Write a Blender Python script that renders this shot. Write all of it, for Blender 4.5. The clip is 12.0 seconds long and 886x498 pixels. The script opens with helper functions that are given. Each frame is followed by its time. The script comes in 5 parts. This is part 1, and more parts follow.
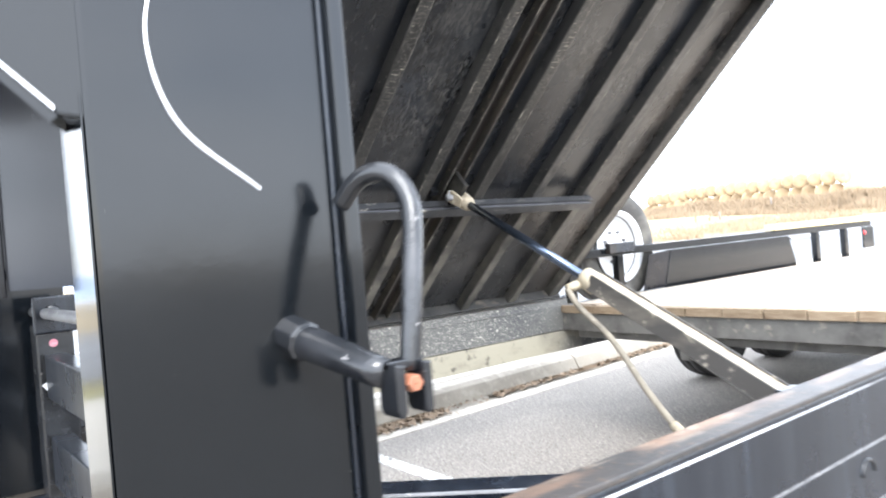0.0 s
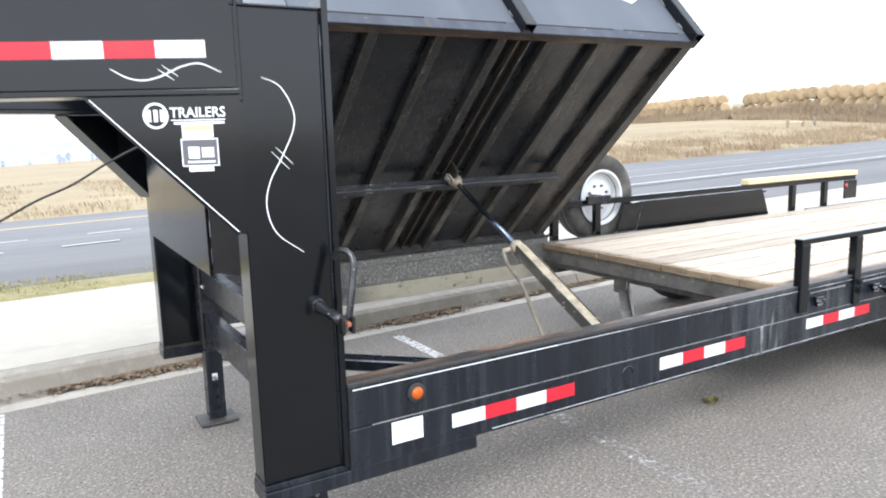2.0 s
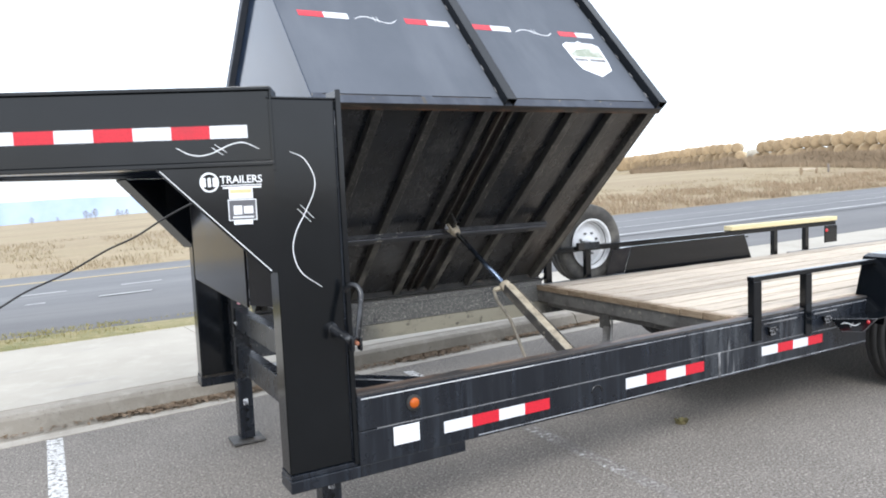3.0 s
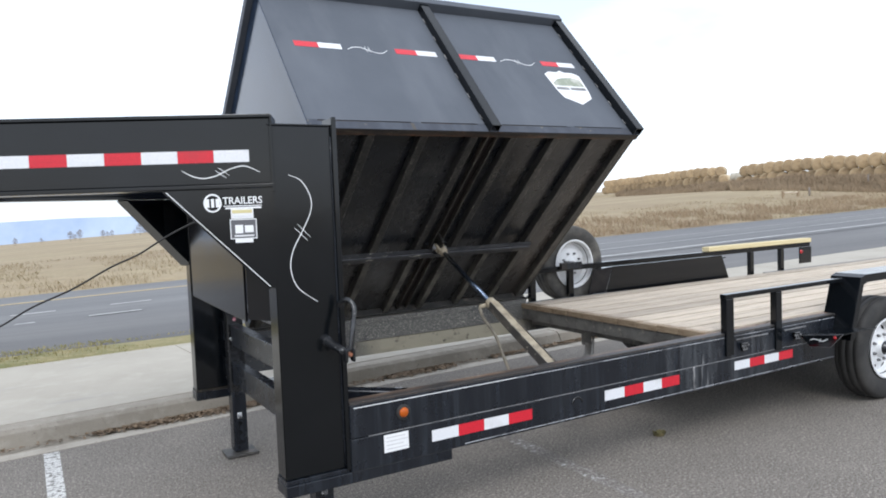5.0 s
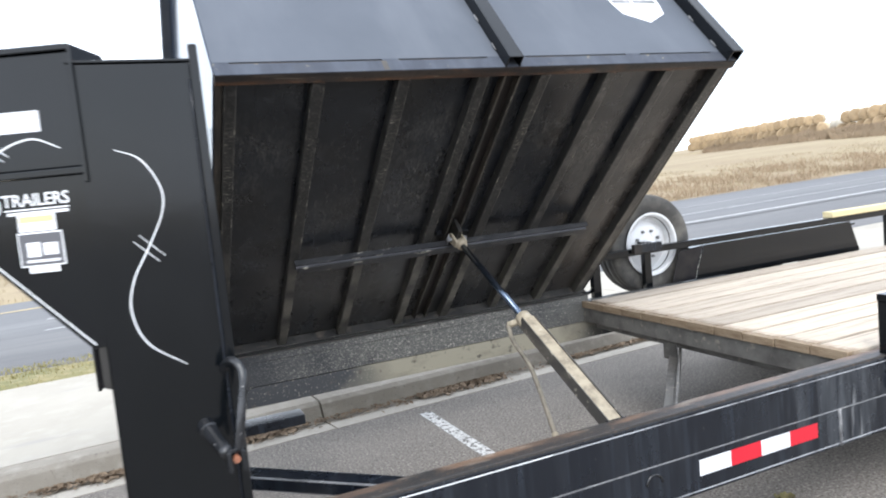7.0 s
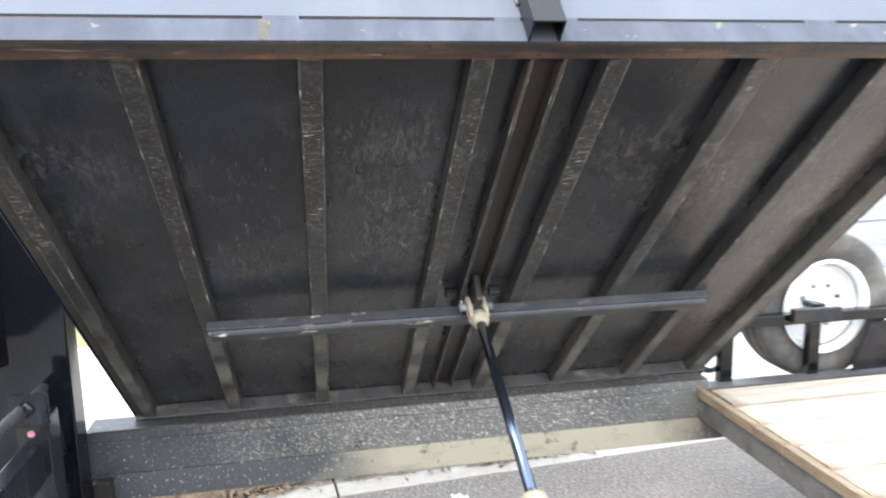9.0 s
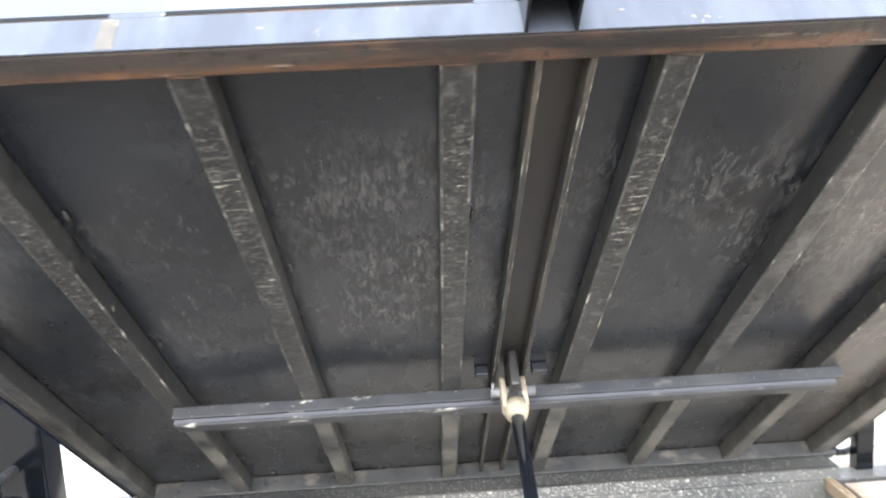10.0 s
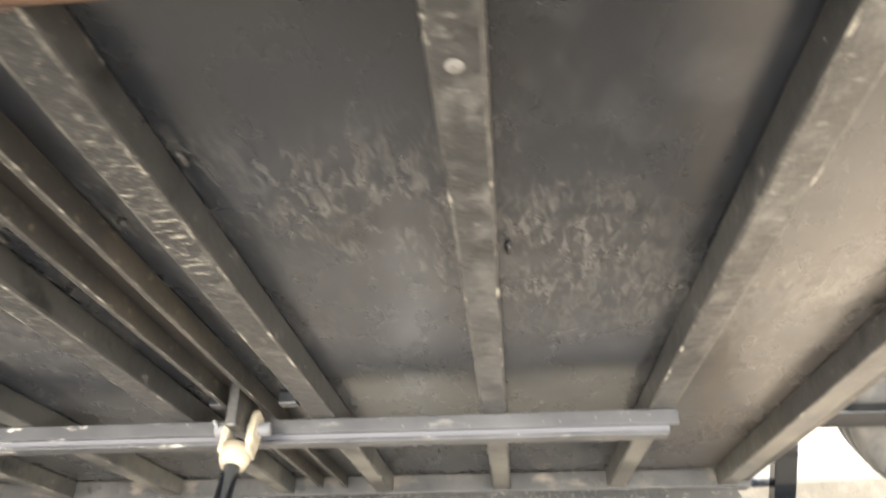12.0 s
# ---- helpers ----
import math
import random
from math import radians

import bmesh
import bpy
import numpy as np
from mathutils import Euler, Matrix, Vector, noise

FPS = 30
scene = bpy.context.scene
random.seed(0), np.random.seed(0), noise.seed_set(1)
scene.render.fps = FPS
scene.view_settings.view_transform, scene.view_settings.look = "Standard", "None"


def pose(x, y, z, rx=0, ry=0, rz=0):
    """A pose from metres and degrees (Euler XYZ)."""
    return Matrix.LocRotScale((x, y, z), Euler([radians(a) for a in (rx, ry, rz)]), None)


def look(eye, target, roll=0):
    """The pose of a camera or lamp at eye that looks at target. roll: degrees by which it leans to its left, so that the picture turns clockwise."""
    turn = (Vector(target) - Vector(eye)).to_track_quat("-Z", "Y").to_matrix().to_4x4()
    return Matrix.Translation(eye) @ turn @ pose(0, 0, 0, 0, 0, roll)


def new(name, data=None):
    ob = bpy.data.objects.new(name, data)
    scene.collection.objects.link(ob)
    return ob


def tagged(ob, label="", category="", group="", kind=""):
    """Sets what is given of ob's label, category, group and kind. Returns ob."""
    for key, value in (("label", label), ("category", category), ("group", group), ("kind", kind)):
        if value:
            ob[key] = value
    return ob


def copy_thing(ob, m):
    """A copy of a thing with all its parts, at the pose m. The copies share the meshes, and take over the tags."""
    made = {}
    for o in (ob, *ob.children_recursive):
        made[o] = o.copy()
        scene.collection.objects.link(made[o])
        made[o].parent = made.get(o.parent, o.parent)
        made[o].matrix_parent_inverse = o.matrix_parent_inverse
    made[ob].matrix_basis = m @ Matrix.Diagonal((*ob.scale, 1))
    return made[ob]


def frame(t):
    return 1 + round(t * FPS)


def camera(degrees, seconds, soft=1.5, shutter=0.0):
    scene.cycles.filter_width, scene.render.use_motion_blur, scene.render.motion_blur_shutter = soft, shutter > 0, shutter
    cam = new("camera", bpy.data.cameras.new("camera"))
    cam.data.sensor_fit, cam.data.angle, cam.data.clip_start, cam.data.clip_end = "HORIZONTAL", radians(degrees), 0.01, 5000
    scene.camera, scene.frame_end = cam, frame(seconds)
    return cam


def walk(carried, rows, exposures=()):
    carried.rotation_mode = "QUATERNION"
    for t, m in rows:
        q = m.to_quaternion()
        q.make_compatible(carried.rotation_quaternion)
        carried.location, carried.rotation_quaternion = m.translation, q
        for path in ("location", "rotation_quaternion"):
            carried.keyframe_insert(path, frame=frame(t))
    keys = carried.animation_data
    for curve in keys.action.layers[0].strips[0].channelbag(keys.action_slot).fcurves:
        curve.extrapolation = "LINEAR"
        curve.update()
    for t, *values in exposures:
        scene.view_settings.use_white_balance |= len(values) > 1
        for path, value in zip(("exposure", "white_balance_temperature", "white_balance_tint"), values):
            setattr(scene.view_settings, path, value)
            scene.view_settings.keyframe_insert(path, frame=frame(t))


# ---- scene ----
cam = camera(63.1, 12.0, soft=1.85, shutter=0.5)
PATH = [
    (0, (0.043, -0.009, 1.088), (1.269, 1.571, 1.077), -4.8),
    (0.5, (-0.017, -0.378, 1.236), (1.21, 1.193, 1.078), -4.3),
    (1, (-0.071, -0.79, 1.39), (1.09, 0.811, 1.094), -0.7),
    (1.5, (-0.217, -1.144, 1.488), (0.798, 0.543, 1.138), -1.9),
    (2, (-0.415, -1.485, 1.552), (0.593, 0.212, 1.23), -1.6),
    (2.5, (-0.494, -1.849, 1.556), (0.493, -0.126, 1.313), -2.1),
    (3, (-0.626, -2.087, 1.58), (0.349, -0.349, 1.399), -2.4),
    (5, (-0.732, -2.262, 1.578), (0.278, -0.54, 1.456), -2.2),
    (5.5, (-0.48, -2.02, 1.585), (0.503, -0.282, 1.479), -2.3),
    (6, (-0.25, -1.757, 1.563), (0.661, 0.023, 1.496), -2.5),
    (6.5, (-0.003, -1.449, 1.575), (0.843, 0.36, 1.473), -4.5),
    (6.7, (0.113, -1.354, 1.56), (0.943, 0.461, 1.426), -5.1),
    (8.3, (1.013, -0.408, 1.829), (1.611, 1.472, 1.502), -2.5),
    (8.5, (1.134, -0.312, 1.841), (1.675, 1.588, 1.529), -0.4),
    (9, (1.346, -0.006, 1.852), (1.705, 1.932, 1.516), -1.1),
    (9.5, (1.486, 0.319, 1.86), (1.679, 2.283, 1.536), -2.3),
    (10, (1.645, 0.514, 1.887), (1.718, 2.491, 1.594), -2.9),
    (10.5, (1.842, 0.658, 1.907), (1.705, 2.634, 1.631), -3.0),
    (11, (1.957, 0.748, 1.918), (1.763, 2.722, 1.661), -3.6),
    (11.5, (2.21, 0.851, 1.917), (2.09, 2.829, 1.644), -1.4),
    (12, (2.387, 0.926, 1.906), (2.228, 2.872, 1.473), -3.7),
]
EXPOSURES = [(0, 2.36, 6080, 10), (0.5, 1.8, 6080, 10), (1, 1.40, 6120, 10), (2, 1.2, 6080, 10), (3, 0.82, 6060, 10), (4, 0.54, 6060, 10), (5, 0.36, 6060, 10), (6, 0.34, 6050, 10), (6.7, 0.80, 6060, 10), (8.3, 1.72, 6080, 10), (9, 2.06, 6150, 10), (10, 2.75, 6250, 10), (11, 3.10, 6750, 10), (12, 3.2, 7250, 10)]
walk(cam, [(t, look(eye, target, roll)) for t, eye, target, roll in PATH], EXPOSURES)

# ---- world, sun, exposure ----
world = bpy.data.worlds.new("sky")
scene.world = world
world.use_nodes = True
wn, wl = world.node_tree.nodes, world.node_tree.links
wn.clear()
sky = wn.new("ShaderNodeTexSky")
sky.sky_type = 'NISHITA'
sky.sun_disc = False
sky.sun_elevation, sky.sun_rotation = radians(42), radians(200)
sky.air_density, sky.dust_density, sky.ozone_density = 1.0, 1.6, 1.5
tc = wn.new("ShaderNodeTexCoord")
cloud = wn.new("ShaderNodeTexNoise")
cloud.inputs["Scale"].default_value, cloud.inputs["Detail"].default_value = 2.2, 6.0
cmap = wn.new("ShaderNodeMapping")
cmap.inputs["Scale"].default_value = (1.0, 1.0, 2.6)
wl.new(tc.outputs["Generated"], cmap.inputs["Vector"])
wl.new(cmap.outputs["Vector"], cloud.inputs["Vector"])
ramp = wn.new("ShaderNodeMapRange")
ramp.inputs["From Min"].default_value, ramp.inputs["From Max"].default_value = 0.34, 0.60
ramp.inputs["To Min"].default_value, ramp.inputs["To Max"].default_value = 0.46, 1.0
wl.new(cloud.outputs["Fac"], ramp.inputs["Value"])
cmix = wn.new("ShaderNodeMix")
cmix.data_type = 'RGBA'
cmix.inputs["B"].default_value = (9.6, 9.9, 10.3, 1)
wl.new(ramp.outputs["Result"], cmix.inputs["Factor"])
wl.new(sky.outputs["Color"], cmix.inputs["A"])
bg = wn.new("ShaderNodeBackground")
bg.inputs["Strength"].default_value = 0.13
wl.new(cmix.outputs["Result"], bg.inputs["Color"])
wout = wn.new("ShaderNodeOutputWorld")
wl.new(bg.outputs["Background"], wout.inputs["Surface"])

sun = new("sun", bpy.data.lights.new("sun", 'SUN'))
sun.data.energy, sun.data.angle, sun.data.color = 1.1, radians(25), (1.0, 0.97, 0.92)
sun.matrix_basis = look((-6, -12, 14), (0, 0, 0))


# ---- materials ----
def colour_ramp(nt, fac, lo, hi):
    r = nt.nodes.new("ShaderNodeMapRange")
    r.inputs["From Min"].default_value, r.inputs["From Max"].default_value = lo, hi
    nt.links.new(fac, r.inputs["Value"])
    return r.outputs["Result"]


def blend(nt, fac, a, b):
    m = nt.nodes.new("ShaderNodeMix")
    m.data_type = 'RGBA'
    for key, v in (("A", a), ("B", b)):
        if isinstance(v, tuple):
            m.inputs[key].default_value = (*v, 1)
        else:
            nt.links.new(v, m.inputs[key])
    nt.links.new(fac, m.inputs["Factor"])
    return m.outputs["Result"]


def noise_tex(nt, vec, scale, detail=4.0, rough=0.55, stretch=(1, 1, 1), swirl=0.0):
    mp = nt.nodes.new("ShaderNodeMapping")
    mp.inputs["Scale"].default_value = stretch
    nt.links.new(vec, mp.inputs["Vector"])
    n = nt.nodes.new("ShaderNodeTexNoise")
    n.inputs["Scale"].default_value, n.inputs["Detail"].default_value, n.inputs["Roughness"].default_value = scale, detail, rough
    n.inputs["Distortion"].default_value = swirl
    nt.links.new(mp.outputs["Vector"], n.inputs["Vector"])
    return n.outputs["Fac"]


def zoned(nt, vec, fac, axis, lo0, lo1, hi1, hi0, least, wobble=0.5, patch=0.0):
    """Keeps a layer to a stretch of one axis, fading out at both ends."""
    sep = nt.nodes.new("ShaderNodeSeparateXYZ")
    nt.links.new(vec, sep.inputs["Vector"])
    wob = nt.nodes.new("ShaderNodeMath")
    wob.operation = 'MULTIPLY_ADD'
    wob.inputs[1].default_value = wobble
    nt.links.new(noise_tex(nt, vec, 3.0, 3.0), wob.inputs[0])
    nt.links.new(sep.outputs[axis], wob.inputs[2])
    up = colour_ramp(nt, wob.outputs[0], lo0 + wobble / 2, lo1 + wobble / 2)
    down = colour_ramp(nt, wob.outputs[0], hi0 + wobble / 2, hi1 + wobble / 2)
    m = nt.nodes.new("ShaderNodeMath")
    m.operation = 'MULTIPLY'
    nt.links.new(up, m.inputs[0])
    nt.links.new(down, m.inputs[1])
    k = nt.nodes.new("ShaderNodeMapRange")
    k.inputs["To Min"].default_value = least
    nt.links.new(m.outputs[0], k.inputs["Value"])
    o = nt.nodes.new("ShaderNodeMath")
    o.operation = 'MULTIPLY'
    nt.links.new(k.outputs["Result"], o.inputs[0])
    nt.links.new(fac, o.inputs[1])
    if patch:
        o2 = nt.nodes.new("ShaderNodeMath")
        o2.operation = 'MULTIPLY'
        nt.links.new(o.outputs[0], o2.inputs[0])
        nt.links.new(colour_ramp(nt, noise_tex(nt, vec, patch, 3.0), 0.44, 0.60), o2.inputs[1])
        return o2.outputs[0]
    return o.outputs[0]


def surface(name, base, layers=(), rough=0.5, rough_var=0.1, metal=0.0, bump=0.0, bump_scale=60.0, coat=0.0, vary=0.0, stretch=(1, 1, 1), spec=0.5, swirl=0.0, coat_rough=0.08):
    """A procedural material. layers: (colour, noise scale, from, to, stretch) laid over the base one after another."""
    mat = bpy.data.materials.new(name)
    mat.use_nodes = True
    nt = mat.node_tree
    b = nt.nodes["Principled BSDF"]
    vec = nt.nodes.new("ShaderNodeTexCoord").outputs["Object"]
    colour = base
    for col, scale, lo, hi, st, *zone in layers:
        f = colour_ramp(nt, noise_tex(nt, vec, scale, 5.0, 0.6, st, swirl if 12 < scale < 70 else 0.0), lo, hi)
        if zone:
            f = zoned(nt, vec, f, *zone[0])
        colour = blend(nt, f, colour, col)
    if vary:
        info = nt.nodes.new("ShaderNodeObjectInfo")
        hsv = nt.nodes.new("ShaderNodeHueSaturation")
        val = nt.nodes.new("ShaderNodeMapRange")
        val.inputs["To Min"].default_value, val.inputs["To Max"].default_value = 1 - vary, 1 + vary
        nt.links.new(info.outputs["Random"], val.inputs["Value"])
        nt.links.new(val.outputs["Result"], hsv.inputs["Value"])
        if isinstance(colour, tuple):
            hsv.inputs["Color"].default_value = (*colour, 1)
        else:
            nt.links.new(colour, hsv.inputs["Color"])
        colour = hsv.outputs["Color"]
    if isinstance(colour, tuple):
        b.inputs["Base Color"].default_value = (*colour, 1)
    else:
        nt.links.new(colour, b.inputs["Base Color"])
    b.inputs["Metallic"].default_value = metal
    b.inputs["Specular IOR Level"].default_value = spec
    b.inputs["Coat Weight"].default_value = coat
    b.inputs["Coat Roughness"].default_value = coat_rough
    if rough_var:
        rr = nt.nodes.new("ShaderNodeMapRange")
        rr.inputs["To Min"].default_value, rr.inputs["To Max"].default_value = max(rough - rough_var, 0.02), min(rough + rough_var, 1)
        nt.links.new(noise_tex(nt, vec, 7.0, 5.0, 0.6, stretch), rr.inputs["Value"])
        nt.links.new(rr.outputs["Result"], b.inputs["Roughness"])
    else:
        b.inputs["Roughness"].default_value = rough
    if bump:
        bp = nt.nodes.new("ShaderNodeBump")
        bp.inputs["Strength"].default_value, bp.inputs["Distance"].default_value = bump, 0.01
        height = noise_tex(nt, vec, bump_scale, 6.0, 0.65, stretch)
        nt.links.new(height, bp.inputs["Height"])
        nt.links.new(bp.outputs["Normal"], b.inputs["Normal"])
    return mat


ONE = (1, 1, 1)
BLACK = surface("black_gloss_paint", (0.0030, 0.0040, 0.0052), [((0.0065, 0.0077, 0.0092), 3.0, 0.45, 0.9, ONE), ((0.0055, 0.0070, 0.0095), 1.3, 0.45, 0.75, (1, 1, 0.4)), ((0.09, 0.085, 0.08), 140.0, 0.74, 0.79, ONE)], rough=0.13, rough_var=0.06, spec=0.41, bump=0.03, bump_scale=6)
RAIL = surface("black_rail_paint", (0.006, 0.008, 0.0125), [((0.024, 0.030, 0.040), 7.0, 0.50, 0.80, (5, 5, 0.25)), ((0.10, 0.095, 0.085), 60.0, 0.70, 0.8, (1, 1, 0.4)), ((0.060, 0.066, 0.074), 5.0, 0.45, 0.68, (3, 3, 0.3), (0, 1.9, 2.3, 2.75, 3.2, 0.12)), ((0.15, 0.155, 0.16), 16.0, 0.60, 0.72, (2, 2, 0.2), (0, 2.1, 2.4, 2.65, 2.9, 0.0))], rough=0.28, rough_var=0.1, spec=0.45, bump=0.03, bump_scale=12)
# Black paint whose sky sheen is put into a grey-blue base colour.
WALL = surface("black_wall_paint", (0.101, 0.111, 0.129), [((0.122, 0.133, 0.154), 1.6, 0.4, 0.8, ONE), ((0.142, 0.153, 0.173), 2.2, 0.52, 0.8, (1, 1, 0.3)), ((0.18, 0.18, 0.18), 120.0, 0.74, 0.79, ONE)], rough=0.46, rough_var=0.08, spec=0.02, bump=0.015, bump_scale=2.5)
# Scuffed black paint, lightened and blued for the sky seen at grazing angle.
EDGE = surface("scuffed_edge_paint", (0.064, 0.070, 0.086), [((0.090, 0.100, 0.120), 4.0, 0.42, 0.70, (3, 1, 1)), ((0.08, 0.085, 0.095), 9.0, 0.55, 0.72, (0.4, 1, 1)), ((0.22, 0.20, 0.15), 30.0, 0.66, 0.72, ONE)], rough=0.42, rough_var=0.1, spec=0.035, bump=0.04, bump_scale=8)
GLOSS = surface("polished_black_paint", (0.010, 0.010, 0.012), [((0.028, 0.026, 0.024), 4.0, 0.5, 0.8, ONE)], rough=0.16, rough_var=0.07, coat=0.05, spec=0.24, bump=0.03, bump_scale=4)
# Blue of the reflected sky is put into the base and its cloudy layer.
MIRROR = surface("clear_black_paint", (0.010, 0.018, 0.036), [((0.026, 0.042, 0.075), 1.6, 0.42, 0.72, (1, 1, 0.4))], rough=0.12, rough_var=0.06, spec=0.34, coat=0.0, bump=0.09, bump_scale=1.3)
# Ground-bounce light and sheen are put in as paler zones by hinge and rear.
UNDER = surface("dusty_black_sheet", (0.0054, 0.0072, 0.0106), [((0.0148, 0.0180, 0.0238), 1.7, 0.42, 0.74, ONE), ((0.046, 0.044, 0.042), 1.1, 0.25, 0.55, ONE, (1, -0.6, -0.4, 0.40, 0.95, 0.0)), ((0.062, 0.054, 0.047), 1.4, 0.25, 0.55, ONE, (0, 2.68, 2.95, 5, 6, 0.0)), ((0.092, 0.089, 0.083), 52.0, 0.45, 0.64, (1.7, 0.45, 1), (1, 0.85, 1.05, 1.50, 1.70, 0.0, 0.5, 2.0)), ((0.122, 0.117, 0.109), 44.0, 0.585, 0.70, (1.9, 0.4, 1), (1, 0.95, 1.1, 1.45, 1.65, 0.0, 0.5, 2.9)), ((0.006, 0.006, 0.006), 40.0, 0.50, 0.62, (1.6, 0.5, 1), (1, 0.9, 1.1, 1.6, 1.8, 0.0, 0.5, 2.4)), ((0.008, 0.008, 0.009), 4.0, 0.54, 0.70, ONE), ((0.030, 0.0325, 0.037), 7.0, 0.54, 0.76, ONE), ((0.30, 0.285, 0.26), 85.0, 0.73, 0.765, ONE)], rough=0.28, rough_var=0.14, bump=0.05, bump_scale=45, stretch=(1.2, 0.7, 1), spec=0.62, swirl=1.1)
# Flank grey holds sky reflection; the hinge end is paler for ground light.
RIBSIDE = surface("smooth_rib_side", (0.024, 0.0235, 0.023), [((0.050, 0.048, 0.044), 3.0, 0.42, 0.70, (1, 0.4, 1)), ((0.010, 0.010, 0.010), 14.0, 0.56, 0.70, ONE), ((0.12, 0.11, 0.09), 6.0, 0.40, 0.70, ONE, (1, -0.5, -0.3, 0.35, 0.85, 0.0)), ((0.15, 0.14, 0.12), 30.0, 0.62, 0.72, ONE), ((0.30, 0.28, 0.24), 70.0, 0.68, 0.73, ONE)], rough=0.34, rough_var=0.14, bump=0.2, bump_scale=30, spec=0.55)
# Scratches are wear; the paler hinge end is ground light in the colour.
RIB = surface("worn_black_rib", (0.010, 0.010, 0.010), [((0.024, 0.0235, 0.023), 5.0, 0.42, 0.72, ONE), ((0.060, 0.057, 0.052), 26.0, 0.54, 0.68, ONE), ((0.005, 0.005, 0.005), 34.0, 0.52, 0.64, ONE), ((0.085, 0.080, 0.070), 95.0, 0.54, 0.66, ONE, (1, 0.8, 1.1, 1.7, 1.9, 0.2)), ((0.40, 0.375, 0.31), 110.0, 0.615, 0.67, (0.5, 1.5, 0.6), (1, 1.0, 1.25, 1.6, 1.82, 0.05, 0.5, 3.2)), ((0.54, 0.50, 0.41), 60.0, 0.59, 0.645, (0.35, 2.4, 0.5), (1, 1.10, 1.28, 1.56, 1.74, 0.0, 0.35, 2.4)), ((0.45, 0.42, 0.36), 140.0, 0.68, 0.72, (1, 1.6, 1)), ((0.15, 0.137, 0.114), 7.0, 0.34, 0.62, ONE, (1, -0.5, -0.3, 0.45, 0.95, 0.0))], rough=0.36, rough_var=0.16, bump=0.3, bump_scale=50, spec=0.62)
# Last layer pales the hinge end in place of light from the ground.
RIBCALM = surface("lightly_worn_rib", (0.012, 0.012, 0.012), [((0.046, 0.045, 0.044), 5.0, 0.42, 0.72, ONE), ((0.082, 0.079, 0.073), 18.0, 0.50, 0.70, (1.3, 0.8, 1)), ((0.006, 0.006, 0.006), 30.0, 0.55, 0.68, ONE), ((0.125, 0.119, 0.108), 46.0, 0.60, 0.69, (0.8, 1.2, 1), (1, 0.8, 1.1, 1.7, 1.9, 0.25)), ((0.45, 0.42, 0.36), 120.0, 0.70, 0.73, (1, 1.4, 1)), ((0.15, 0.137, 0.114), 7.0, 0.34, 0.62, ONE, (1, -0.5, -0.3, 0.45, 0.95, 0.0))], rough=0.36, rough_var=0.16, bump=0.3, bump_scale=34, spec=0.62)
# Bare scratched edge, its grey also standing for light caught on the corners.
RIBEDGE = surface("bare_rib_edge", (0.030, 0.029, 0.027), [((0.085, 0.080, 0.070), 16.0, 0.44, 0.62, ONE), ((0.34, 0.315, 0.26), 34.0, 0.56, 0.66, (1, 0.5, 1)), ((0.012, 0.012, 0.012), 44.0, 0.54, 0.66, ONE)], rough=0.34, bump=0.4, bump_scale=60)
BARM = surface("chipped_grey_bar", (0.026, 0.027, 0.030), [((0.056, 0.056, 0.057), 6.0, 0.42, 0.72, ONE), ((0.55, 0.52, 0.45), 30.0, 0.60, 0.66, (0.35, 1, 1), (0, 0.5, 0.9, 1.5, 1.9, 0.12)), ((0.4, 0.38, 0.34), 90.0, 0.68, 0.73, ONE)], rough=0.45, rough_var=0.12, bump=0.15)
HINGE_DUST = surface("dusty_hinge_rail", (0.030, 0.029, 0.028), [((0.075, 0.070, 0.062), 5.0, 0.42, 0.70, ONE), ((0.15, 0.125, 0.095), 16.0, 0.56, 0.72, (0.5, 1, 1)), ((0.015, 0.015, 0.015), 30.0, 0.58, 0.70, ONE)], rough=0.6, bump=0.2)
WEB = surface("brown_channel_web", (0.015, 0.0125, 0.0115), [((0.030, 0.024, 0.021), 2.5, 0.40, 0.70, (1, 0.4, 1)), ((0.010, 0.010, 0.010), 18.0, 0.56, 0.72, ONE)], rough=0.40, bump=0.08)
LIP = surface("brown_stained_lip", (0.026, 0.024, 0.021), [((0.064, 0.053, 0.041), 9.0, 0.46, 0.68, (1, 0.4, 1)), ((0.17, 0.145, 0.10), 40.0, 0.60, 0.74, ONE)], rough=0.5, bump=0.2)
